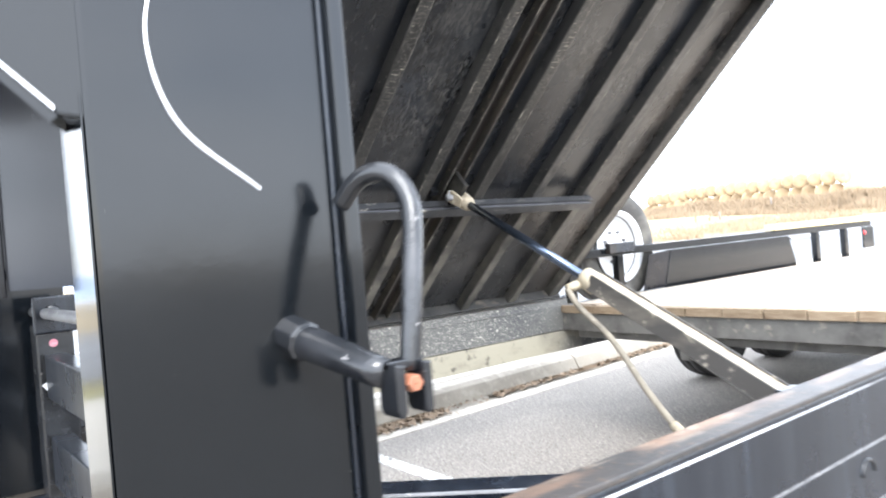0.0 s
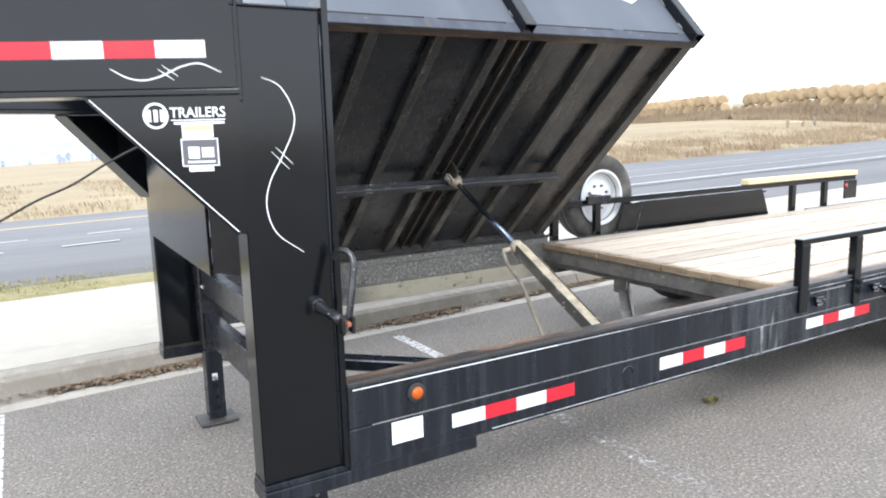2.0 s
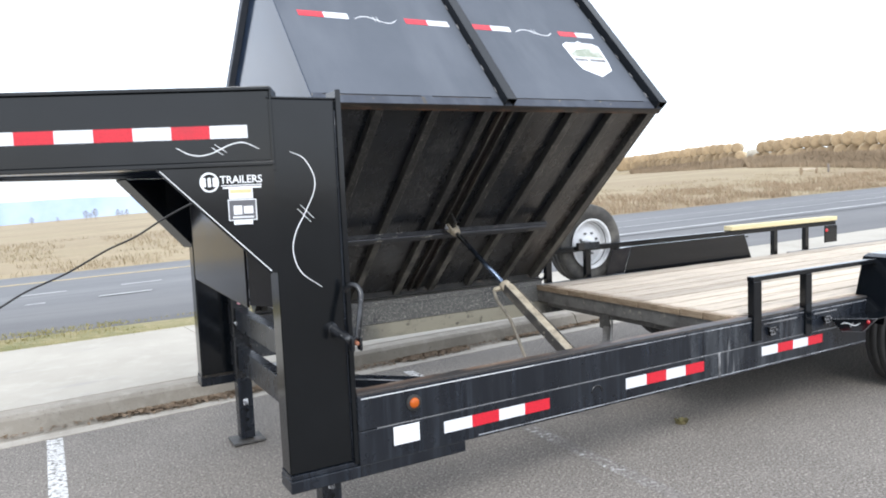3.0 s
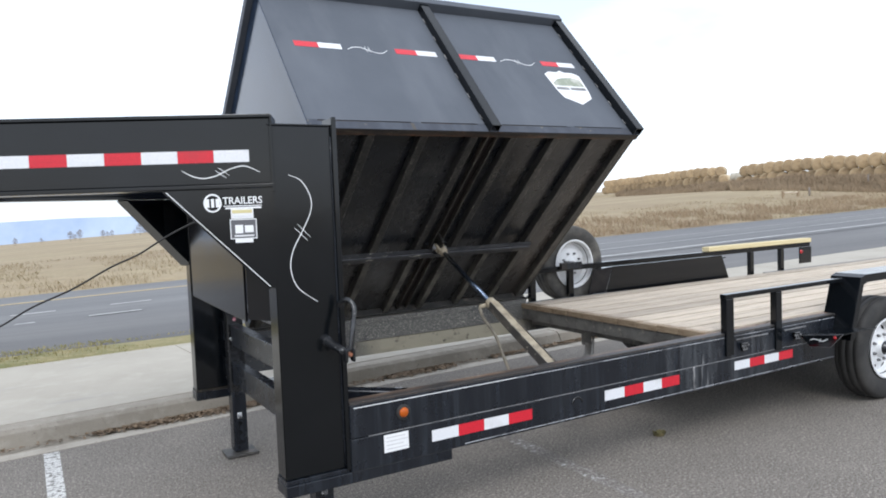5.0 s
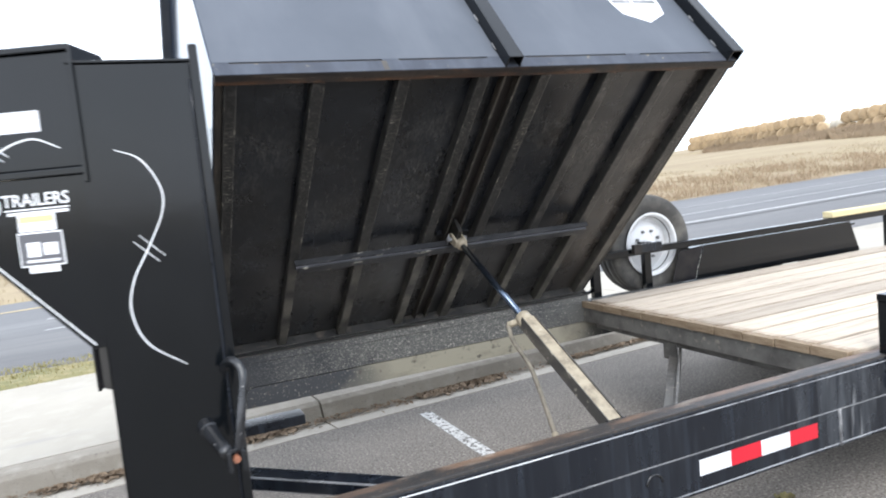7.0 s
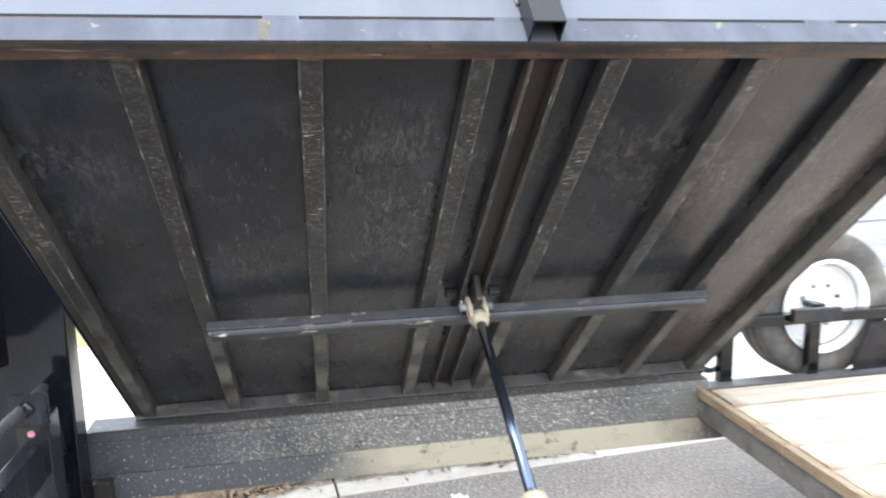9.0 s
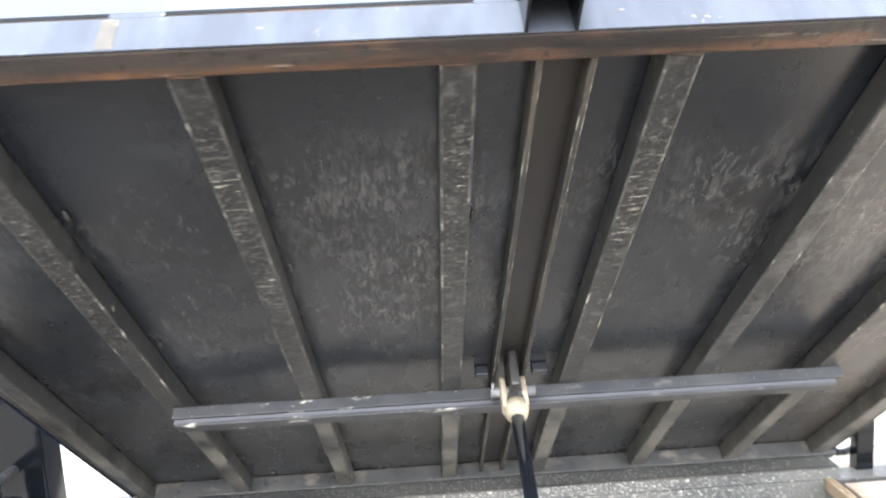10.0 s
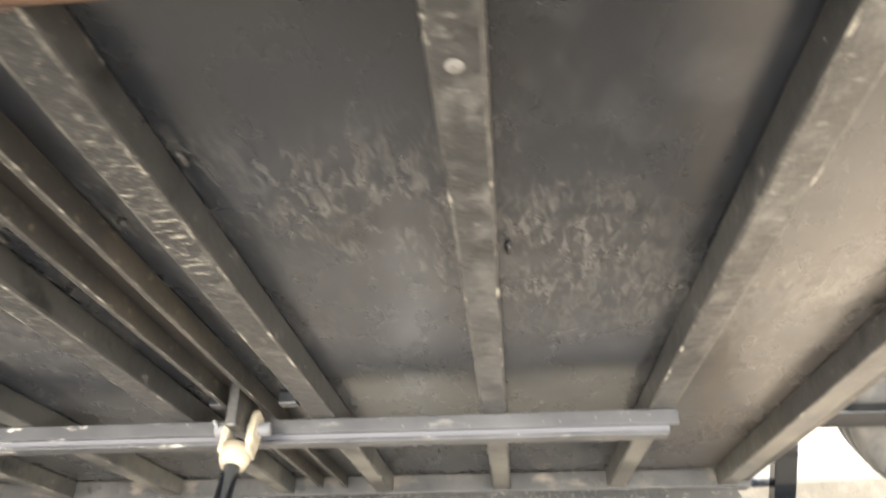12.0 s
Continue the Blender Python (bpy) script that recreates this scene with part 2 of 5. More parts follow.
RUST = surface("rusty_black_steel", (0.024, 0.022, 0.021), [((0.050, 0.041, 0.034), 3.0, 0.45, 0.7, (1, 4, 4)), ((0.115, 0.056, 0.028), 1.6, 0.38, 0.58, (1, 2, 2), (1, 1.80, 1.82, 1.848, 1.862, 0.05, 0.018)), ((0.175, 0.085, 0.044), 16.0, 0.55, 0.70, (0.5, 1, 1), (1, 1.80, 1.82, 1.844, 1.856, 0.03, 0.02)), ((0.30, 0.25, 0.195), 14.0, 0.62, 0.70, (0.35, 4, 4), (1, 1.82, 1.83, 1.848, 1.86, 0.05, 0.02)), ((0.020, 0.019, 0.018), 3.0, 0.30, 0.62, (1, 4, 4), (0, 2.05, 2.40, 9, 10, 0.0)), ((0.135, 0.068, 0.040), 4.0, 0.52, 0.70, (0.7, 2, 2), (0, 1.2, 1.6, 2.1, 2.5, 0.15)), ((0.36, 0.30, 0.22), 20.0, 0.62, 0.69, (0.25, 3, 3), (1, 1.80, 1.82, 1.850, 1.866, 0.10, 0.02)), ((0.014, 0.013, 0.013), 2.4, 0.52, 0.66, (0.5, 6, 6)), ((0.02, 0.018, 0.016), 50.0, 0.58, 0.70, ONE)], rough=0.38, rough_var=0.16, bump=0.25, bump_scale=60, spec=0.3)
CAP = surface("tan_rust_cap", (0.032, 0.030, 0.029), [((0.17, 0.105, 0.068), 3.0, 0.40, 0.62, (1, 3, 1), (1, -1.008, -0.992, 5, 6, 0.06, 0.03)), ((0.28, 0.235, 0.185), 14.0, 0.58, 0.72, (0.4, 2, 1), (1, -1.015, -0.998, 5, 6, 0.15, 0.03)), ((0.10, 0.07, 0.05), 60.0, 0.55, 0.7, ONE)], rough=0.5, bump=0.15)
SPECK = surface("speckled_rail_side", (0.036, 0.038, 0.042), [((0.055, 0.056, 0.058), 4.0, 0.4, 0.7, ONE), ((0.105, 0.103, 0.096), 2.0, 0.20, 0.50, ONE, (0, 0.35, 1.0, 2.6, 3.4, 0.0)), ((0.035, 0.036, 0.038), 6.0, 0.58, 0.72, ONE), ((0.40, 0.38, 0.33), 150.0, 0.56, 0.63, (0.6, 1, 1.6), (0, 0.2, 0.9, 1.9, 2.5, 0.0, 0.5)), ((0.52, 0.49, 0.42), 80.0, 0.62, 0.66, (0.6, 1, 1.4), (0, 0.9, 1.2, 2.2, 2.6, 0.25, 0.4)), ((0.46, 0.44, 0.40), 90.0, 0.66, 0.70, (1, 1, 1.3))], rough=0.5, bump=0.2, bump_scale=60, spec=0.35)
DUST = surface("dust_coated_steel", (0.050, 0.052, 0.056), [((0.35, 0.33, 0.27), 70.0, 0.60, 0.66, ONE), ((0.31, 0.285, 0.215), 2.0, 0.10, 0.30, ONE, (0, 0.75, 1.15, 2.3, 2.7, 0.0, 0.7)), ((0.20, 0.18, 0.14), 6.0, 0.52, 0.75, (1, 1, 3), (0, 0.8, 1.2, 9, 10, 0.0)), ((0.09, 0.08, 0.065), 22.0, 0.60, 0.72, ONE)], rough=0.75, bump=0.2)
GREY = surface("grey_bare_steel", (0.135, 0.13, 0.12), [((0.06, 0.056, 0.052), 7.0, 0.45, 0.72, ONE), ((0.30, 0.27, 0.22), 22.0, 0.6, 0.75, ONE)], rough=0.6, bump=0.15)
WOOD = surface("weathered_pine", (0.505, 0.43, 0.342), [((0.32, 0.265, 0.205), 9.0, 0.45, 0.72, (0.25, 3.5, 1)), ((0.60, 0.53, 0.44), 30.0, 0.52, 0.75, (0.1, 4, 1)), ((0.2, 0.165, 0.125), 16.0, 0.70, 0.78, ONE), ((0.29, 0.225, 0.16), 9.0, 0.25, 0.55, (0.6, 2, 1), (0, 2.0, 2.1, 2.530, 2.565, 0.0, 0.06)), ((0.17, 0.14, 0.11), 3.0, 0.60, 0.72, (0.35, 6, 1)), ((0.24, 0.195, 0.15), 22.0, 0.58, 0.70, (0.06, 5, 1))], rough=0.8, bump=0.35, bump_scale=40, stretch=(0.15, 3, 1), vary=0.22)
PINE = surface("raw_pine_edge", (0.262, 0.200, 0.133), [((0.17, 0.115, 0.07), 14.0, 0.42, 0.70, (3, 0.6, 3)), ((0.42, 0.33, 0.22), 40.0, 0.58, 0.75, (1, 0.5, 6)), ((0.09, 0.065, 0.045), 5.0, 0.62, 0.75, ONE)], rough=0.75, bump=0.3, vary=0.16)
YPINE = surface("yellow_pine", (0.62, 0.53, 0.31), [((0.50, 0.41, 0.22), 12.0, 0.45, 0.75, (0.2, 3, 3))], rough=0.7, bump=0.1)
ASPHALT = surface("old_asphalt", (0.190, 0.168, 0.144), [((0.150, 0.132, 0.113), 0.6, 0.42, 0.70, ONE), ((0.230, 0.205, 0.177), 2.6, 0.52, 0.80, ONE), ((0.38, 0.345, 0.30), 62.0, 0.53, 0.63, ONE), ((0.062, 0.054, 0.046), 80.0, 0.52, 0.62, ONE), ((0.34, 0.315, 0.285), 150.0, 0.54, 0.64, ONE), ((0.11, 0.10, 0.09), 0.9, 0.66, 0.74, ONE), ((0.13, 0.12, 0.11), 14.0, 0.66, 0.72, ONE)], rough=0.9, rough_var=0.06, bump=0.8, bump_scale=110)
ROAD = surface("road_asphalt", (0.130, 0.130, 0.133), [((0.168, 0.166, 0.165), 0.35, 0.42, 0.7, (0.25, 2, 1)), ((0.102, 0.102, 0.104), 1.6, 0.52, 0.8, (0.1, 2, 1)), ((0.2, 0.2, 0.2), 70.0, 0.6, 0.75, ONE)], rough=0.8, bump=0.2, bump_scale=90)
CONCRETE = surface("pale_concrete", (0.375, 0.345, 0.292), [((0.315, 0.288, 0.240), 0.8, 0.42, 0.72, ONE), ((0.415, 0.385, 0.332), 5.0, 0.5, 0.8, ONE), ((0.30, 0.285, 0.26), 1.5, 0.62, 0.8, (1, 5, 1)), ((0.34, 0.33, 0.31), 80.0, 0.62, 0.74, ONE)], rough=0.85, bump=0.25, bump_scale=80)
KERBM = surface("stained_kerb_concrete", (0.29, 0.260, 0.215), [((0.20, 0.178, 0.145), 1.4, 0.42, 0.72, ONE), ((0.36, 0.33, 0.28), 9.0, 0.5, 0.8, ONE), ((0.14, 0.122, 0.10), 50.0, 0.60, 0.74, ONE)], rough=0.88, bump=0.35, bump_scale=70)
PANM = surface("pale_gutter_concrete", (0.40, 0.365, 0.31), [((0.30, 0.27, 0.225), 2.4, 0.45, 0.72, ONE), ((0.20, 0.178, 0.15), 30.0, 0.58, 0.74, ONE), ((0.46, 0.43, 0.38), 12.0, 0.56, 0.75, ONE)], rough=0.85, bump=0.3, bump_scale=70)
LINE = surface("worn_white_line", (0.62, 0.61, 0.585), [((0.13, 0.12, 0.11), 30.0, 0.52, 0.57, ONE), ((0.5, 0.49, 0.47), 6.0, 0.5, 0.8, ONE), ((0.2, 0.19, 0.17), 75.0, 0.56, 0.62, ONE)], rough=0.75, bump=0.4, bump_scale=90)
FAINT = surface("faded_white_line", (0.19, 0.170, 0.152), [((0.225, 0.208, 0.187), 9.0, 0.45, 0.65, ONE), ((0.37, 0.34, 0.305), 62.0, 0.53, 0.64, ONE), ((0.070, 0.062, 0.055), 80.0, 0.52, 0.63, ONE), ((0.60, 0.59, 0.57), 34.0, 0.52, 0.62, ONE, (1, 0.35, 0.6, 1.75, 2.1, 0.08, 0.3, 3.0))], rough=0.9, bump=0.8, bump_scale=110)
WLINE = surface("white_road_paint", (0.44, 0.44, 0.43), [((0.25, 0.25, 0.25), 3.0, 0.45, 0.75, ONE)], rough=0.7)
YLINE = surface("yellow_road_paint", (0.50, 0.38, 0.17), [((0.3, 0.26, 0.18), 3.0, 0.5, 0.8, ONE)], rough=0.7)
VERGE = surface("verge_turf", (0.22, 0.19, 0.085), [((0.13, 0.135, 0.05), 1.6, 0.45, 0.66, ONE), ((0.32, 0.26, 0.14), 9.0, 0.5, 0.75, ONE)], rough=0.95, bump=0.6, bump_scale=50)
FIELD = surface("dry_field", (0.275, 0.220, 0.128), [((0.23, 0.17, 0.10), 0.10, 0.4, 0.65, ONE), ((0.37, 0.305, 0.185), 0.05, 0.50, 0.7, (0.4, 2, 1)), ((0.19, 0.135, 0.08), 1.3, 0.52, 0.8, ONE), ((0.42, 0.35, 0.24), 9.0, 0.56, 0.8, ONE)], rough=0.95, bump=0.5, bump_scale=20)
STRAW = surface("dry_grass_blades", (0.285, 0.230, 0.140), [((0.25, 0.185, 0.11), 0.25, 0.4, 0.7, ONE), ((0.37, 0.315, 0.205), 1.2, 0.5, 0.8, ONE)], rough=0.9)
SCRUB = surface("brown_scrub", (0.275, 0.205, 0.132), [((0.34, 0.262, 0.175), 0.3, 0.4, 0.7, ONE), ((0.24, 0.18, 0.115), 1.2, 0.5, 0.8, ONE)], rough=0.95)
BLADES = surface("green_brown_blades", (0.27, 0.235, 0.10), [((0.18, 0.185, 0.066), 1.3, 0.48, 0.68, ONE), ((0.36, 0.30, 0.15), 3.0, 0.5, 0.75, ONE)], rough=0.85)
# Darker copy of the straw, giving the bale ends their shade.
BALEEND = surface("bale_end", (0.40, 0.295, 0.172), [((0.30, 0.212, 0.122), 3.0, 0.42, 0.7, ONE), ((0.42, 0.32, 0.21), 12.0, 0.5, 0.8, ONE)], rough=0.95, bump=0.6, bump_scale=14, vary=0.18)
TARP = surface("pale_net_wrap", (0.39, 0.355, 0.29), [((0.33, 0.295, 0.235), 2.0, 0.42, 0.7, ONE)], rough=0.8, bump=0.3, bump_scale=10)
# Straw colour lightened and greyed to carry the haze of distance.
BALE = surface("straw_bale", (0.47, 0.38, 0.25), [((0.39, 0.30, 0.195), 2.0, 0.42, 0.7, ONE), ((0.54, 0.45, 0.32), 9.0, 0.5, 0.8, (1, 1, 4))], rough=0.95, bump=0.6, bump_scale=14, vary=0.12)
# Distance haze is mixed straight into the hill colour.
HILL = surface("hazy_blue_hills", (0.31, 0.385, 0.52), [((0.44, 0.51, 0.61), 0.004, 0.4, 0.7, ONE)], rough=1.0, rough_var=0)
TREE = surface("bare_tree_twigs", (0.20, 0.175, 0.155), [((0.2, 0.165, 0.13), 0.8, 0.4, 0.7, ONE)], rough=0.9)
LEAF = surface("dead_leaves", (0.19, 0.135, 0.085), [((0.30, 0.22, 0.145), 20.0, 0.45, 0.7, ONE), ((0.075, 0.052, 0.035), 45.0, 0.5, 0.7, ONE)], rough=0.9)
WEED = surface("moss_clump", (0.15, 0.135, 0.055), [((0.24, 0.19, 0.10), 40.0, 0.45, 0.7, ONE)], rough=0.9)
TAPE_W = surface("white_reflective_tape", (0.74, 0.75, 0.77), [((0.62, 0.63, 0.66), 260.0, 0.45, 0.6, ONE), ((0.5, 0.49, 0.47), 5.0, 0.55, 0.85, ONE)], rough=0.3, rough_var=0.05)
TAPE_R = surface("red_reflective_tape", (0.60, 0.018, 0.035), [((0.48, 0.012, 0.026), 240.0, 0.45, 0.6, ONE), ((0.35, 0.03, 0.04), 4.0, 0.6, 0.85, ONE)], rough=0.3, rough_var=0.05)
VINYL = surface("white_vinyl", (0.78, 0.79, 0.80), [((0.6, 0.6, 0.6), 8.0, 0.55, 0.85, ONE)], rough=0.4)
YELLOW = surface("yellow_label", (0.60, 0.53, 0.27), rough=0.4, rough_var=0.05)
INK = surface("grey_label_ink", (0.10, 0.10, 0.11), rough=0.5, rough_var=0.05)
GREENP = surface("green_hill_print", (0.25, 0.28, 0.21), [((0.50, 0.50, 0.45), 12.0, 0.45, 0.65, ONE)], rough=0.4)
AMBER = surface("amber_lens", (0.44, 0.092, 0.006), [((0.40, 0.075, 0.005), 60.0, 0.45, 0.62, ONE)], rough=0.4, rough_var=0.03, coat=0.1, spec=0.3)
REDLENS = surface("red_lens", (0.45, 0.015, 0.02), rough=0.25, rough_var=0.03, coat=0.5)
STICKER = surface("pink_sticker", (0.55, 0.20, 0.24), [((0.7, 0.5, 0.52), 90.0, 0.5, 0.65, ONE)], rough=0.5)
# Rubber darkened so the tread holds the shade under the fender.
RUBBER = surface("tyre_rubber", (0.020, 0.0195, 0.019), [((0.055, 0.052, 0.048), 5.0, 0.45, 0.8, ONE)], rough=0.75, bump=0.15)
SPARER = surface("dusty_tyre_rubber", (0.050, 0.048, 0.045), [((0.15, 0.14, 0.12), 6.0, 0.42, 0.75, ONE)], rough=0.8, bump=0.15)
RIM = surface("silver_white_rim", (0.70, 0.71, 0.72), [((0.5, 0.49, 0.47), 9.0, 0.55, 0.8, ONE)], rough=0.35, metal=0.0)
CHROME = surface("dark_chrome_rod", (0.10, 0.125, 0.17), rough=0.18, rough_var=0.08, metal=0.95)
BARREL = surface("dusty_black_barrel", (0.050, 0.046, 0.042), [((0.24, 0.21, 0.165), 3.0, 0.48, 0.70, (1, 0.4, 1)), ((0.40, 0.36, 0.29), 26.0, 0.60, 0.75, ONE)], rough=0.5, bump=0.15)
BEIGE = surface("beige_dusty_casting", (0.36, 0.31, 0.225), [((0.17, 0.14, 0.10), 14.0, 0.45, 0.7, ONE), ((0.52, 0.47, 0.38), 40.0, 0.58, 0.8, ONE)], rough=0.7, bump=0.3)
HOSE = surface("dusty_hose", (0.20, 0.175, 0.135), [((0.09, 0.08, 0.065), 10.0, 0.45, 0.7, ONE), ((0.34, 0.30, 0.24), 30.0, 0.58, 0.75, ONE)], rough=0.8, bump=0.1)
ORANGE = surface("rusty_bolt_head", (0.30, 0.115, 0.06), [((0.17, 0.07, 0.04), 60.0, 0.45, 0.7, ONE)], rough=0.6)
PLASTIC = surface("black_cable_sheath", (0.03, 0.028, 0.028), rough=0.6)
HANDLE = surface("scuffed_black_bar", (0.008, 0.009, 0.011), [((0.045, 0.046, 0.05), 8.0, 0.55, 0.8, ONE), ((0.3, 0.29, 0.28), 55.0, 0.68, 0.74, ONE)], rough=0.25, coat=0.2, bump=0.08)
STRIPE = surface("faded_white_pinstripe", (0.42, 0.43, 0.45), [((0.16, 0.16, 0.17), 5.0, 0.50, 0.62, ONE), ((0.05, 0.05, 0.055), 30.0, 0.60, 0.68, ONE)], rough=0.45)
PRINT = surface("faint_label_print", (0.58, 0.58, 0.59), rough=0.5, rough_var=0.05)
WEAR = surface("worn_grey_edge", (0.20, 0.20, 0.205), [((0.06, 0.06, 0.062), 8.0, 0.45, 0.7, ONE), ((0.42, 0.41, 0.39), 40.0, 0.58, 0.75, ONE)], rough=0.45, bump=0.1)


# ---- mesh helpers ----
ROOT = {}


def thing(name, m, label, category, group="", kind=""):
    ob = new(name)
    ob.empty_display_size = 0.2
    ob.matrix_basis = m
    ROOT[ob] = m
    return tagged(ob, label, category, group, kind)


def root_of(ob):
    while ob.parent:
        ob = ob.parent
    return ob


def finish(bm, name, material, bevel=0.0, smooth=False, edge=None):
    if bevel:
        bmesh.ops.recalc_face_normals(bm, faces=bm.faces)
        bm.normal_update()
        edges = [e for e in bm.edges if len(e.link_faces) == 2 and e.calc_face_angle() > 0.6]
        bmesh.ops.bevel(bm, geom=edges, offset=bevel, offset_type='OFFSET', segments=2, profile=0.6, affect='EDGES', clamp_overlap=True, material=1 if edge else -1)
    bmesh.ops.recalc_face_normals(bm, faces=bm.faces)
    if smooth:
        for f in bm.faces:
            f.smooth = True
    me = bpy.data.meshes.new(name)
    bm.to_mesh(me)
    bm.free()
    me.materials.append(material)
    if edge:
        me.materials.append(edge)
    return me


def part(name, bm, material, parent, label="", bevel=0.0, smooth=False, local=False, edge=None):
    """One mesh under a thing or a part; bm in world places unless local."""
    if not local:
        r = root_of(parent)
        bm.transform(ROOT.get(r, r.matrix_basis).inverted())
    ob = new(name, finish(bm, name, material, bevel, smooth, edge))
    ob.parent = parent
    return tagged(ob, label)


def solid(name, bm, material, label, category, kind="", group="", bevel=0.0, smooth=False):
    """A top-level mesh in world places."""
    return tagged(new(name, finish(bm, name, material, bevel, smooth)), label, category, group, kind)


def add_box(bm, x0, x1, y0, y1, z0, z1, m=None):
    v = [bm.verts.new((x, y, z)) for x in (x0, x1) for y in (y0, y1) for z in (z0, z1)]
    for a, b, c, d in ((0, 1, 3, 2), (4, 6, 7, 5), (0, 4, 5, 1), (2, 3, 7, 6), (0, 2, 6, 4), (1, 5, 7, 3)):
        bm.faces.new((v[a], v[b], v[c], v[d]))
    if m:
        bmesh.ops.transform(bm, matrix=m, verts=v)
    return bm


def block(*a, m=None):
    return add_box(bmesh.new(), *a, m=m)


def prism(pts, axis, d0, d1, m=None, bm=None):
    """A polygon drawn in the two axes other than the given one, made solid from d0 to d1."""
    bm = bm or bmesh.new()

    def at(p, d):
        return {"x": (d, p[0], p[1]), "y": (p[0], d, p[1]), "z": (p[0], p[1], d)}[axis]
    lo, hi = [bm.verts.new(at(p, d0)) for p in pts], [bm.verts.new(at(p, d1)) for p in pts]
    bm.faces.new(lo)
    bm.faces.new(hi[::-1])
    n = len(pts)
    for i in range(n):
        bm.faces.new((lo[i], hi[i], hi[(i + 1) % n], lo[(i + 1) % n]))
    if m:
        bmesh.ops.transform(bm, matrix=m, verts=lo + hi)
    return bm


def spline(pts, n=8):
    """A smooth line through the points."""
    p = [Vector(q) for q in pts]
    p = [2 * p[0] - p[1]] + p + [2 * p[-1] - p[-2]]
    out = []
    for i in range(1, len(p) - 2):
        for j in range(n):
            t = j / n
            out.append(0.5 * (2 * p[i] + (p[i + 1] - p[i - 1]) * t + (2 * p[i - 1] - 5 * p[i] + 4 * p[i + 1] - p[i + 2]) * t * t + (3 * p[i] - p[i - 1] - 3 * p[i + 1] + p[i + 2]) * t ** 3))
    return out + [p[-2]]


def tube(pts, r, seg=12, bm=None):
    bm = bm or bmesh.new()
    pts = [Vector(p) for p in pts]
    rings, up = [], None
    for i, p in enumerate(pts):
        d = (pts[min(i + 1, len(pts) - 1)] - pts[max(i - 1, 0)]).normalized()
        up = d.orthogonal().normalized() if up is None else (up - d * up.dot(d)).normalized()
        side = d.cross(up)
        rr = r[i] if isinstance(r, (list, tuple)) else r
        rings.append([bm.verts.new(p + rr * (math.cos(a) * up + math.sin(a) * side)) for a in [2 * math.pi * k / seg for k in range(seg)]])
    for a, b in zip(rings, rings[1:]):
        for k in range(seg):
            bm.faces.new((a[k], a[(k + 1) % seg], b[(k + 1) % seg], b[k]))
    bm.faces.new(rings[0][::-1])
    bm.faces.new(rings[-1])
    return bm


def ribbon(pts, width, normal, thick=0.0015, bm=None, taper=True):
    """A thin raised stripe along a line on a surface."""
    bm = bm or bmesh.new()
    pts, nv = [Vector(p) for p in pts], Vector(normal)
    rows = []
    for i, p in enumerate(pts):
        d = (pts[min(i + 1, len(pts) - 1)] - pts[max(i - 1, 0)]).normalized()
        s = d.cross(nv).normalized()
        k = i / (len(pts) - 1)
        w = width * (0.35 + 0.65 * min(1, 6 * min(k, 1 - k) + 0.2)) / 2 if taper else width / 2
        rows.append([bm.verts.new(q) for q in (p - s * w, p - s * w + nv * thick, p + s * w + nv * thick, p + s * w)])
    for a, b in zip(rows, rows[1:]):
        for k in range(3):
            bm.faces.new((a[k], a[k + 1], b[k + 1], b[k]))
    return bm


def lathe(profile, seg=40, m=None, bm=None):
    """A turned body round the y axis; profile rows of (radius, y)."""
    bm = bm or bmesh.new()
    rings = []
    for r, y in profile:
        rings.append([bm.verts.new((r * math.cos(2 * math.pi * k / seg), y, r * math.sin(2 * math.pi * k / seg))) for k in range(seg)])
    for a, b in zip(rings, rings[1:]):
        for k in range(seg):
            bm.faces.new((a[k], a[(k + 1) % seg], b[(k + 1) % seg], b[k]))
    if m:
        bmesh.ops.transform(bm, matrix=m, verts=[v for ring in rings for v in ring])
    return bm


def share(ob, parent, m):
    """Another object on the same mesh, with its pieces, under a parent."""
    c = new(ob.name.split(".")[0], ob.data)
    for key in ("label",):
        if key in ob:
            c[key] = ob[key]
    c.parent, c.matrix_basis = parent, m
    for o in ob.children:
        share(o, c, o.matrix_basis.copy())
    return c


# ---- ground, kerb, road, field ----
KANG, RANG = radians(4.6), radians(0.7)     # the kerb and the road do not run quite parallel
KD, KN = Vector((math.cos(KANG), math.sin(KANG), 0)), Vector((-math.sin(KANG), math.cos(KANG), 0))
RD, RN = Vector((math.cos(RANG), math.sin(RANG), 0)), Vector((-math.sin(RANG), math.cos(RANG), 0))


def sm(a, b, x):
    t = min(1, max(0, (x - a) / (b - a)))
    return t * t * (3 - 2 * t)


def land(s, m):
    """The height of the land at s along the road and m across it."""
    near = 0.020 * s * sm(6.8, 10.5, m)
    far = 0.042 * s - 0.026 * (m - 18)
    b = sm(18, 46, m)
    return near * (1 - b) + far * b


def place(s, m, z):
    return KD * s + KN * m + Vector((0, 0, z))


def roadside(s, m, z):
    return RD * s + RN * m + Vector((0, 0, z))


def strip(ss, rows, bm=None):
    """A sheet along the road; rows of (m, height over the land)."""
    bm = bm or bmesh.new()
    grid = [[bm.verts.new(roadside(s, m, land(s, m) + h)) for m, h in rows] for s in ss]
    for a, b in zip(grid, grid[1:]):
        for i in range(len(rows) - 1):
            bm.faces.new((a[i], b[i], b[i + 1], a[i + 1]))
    return bm


S_ALL = [-1500, -700, -300, -150, -80, -50, -30, -20, -10, -5, 0, 5, 10, 20, 30, 45, 60, 80, 100, 130, 170, 220, 300, 450, 700, 1500]
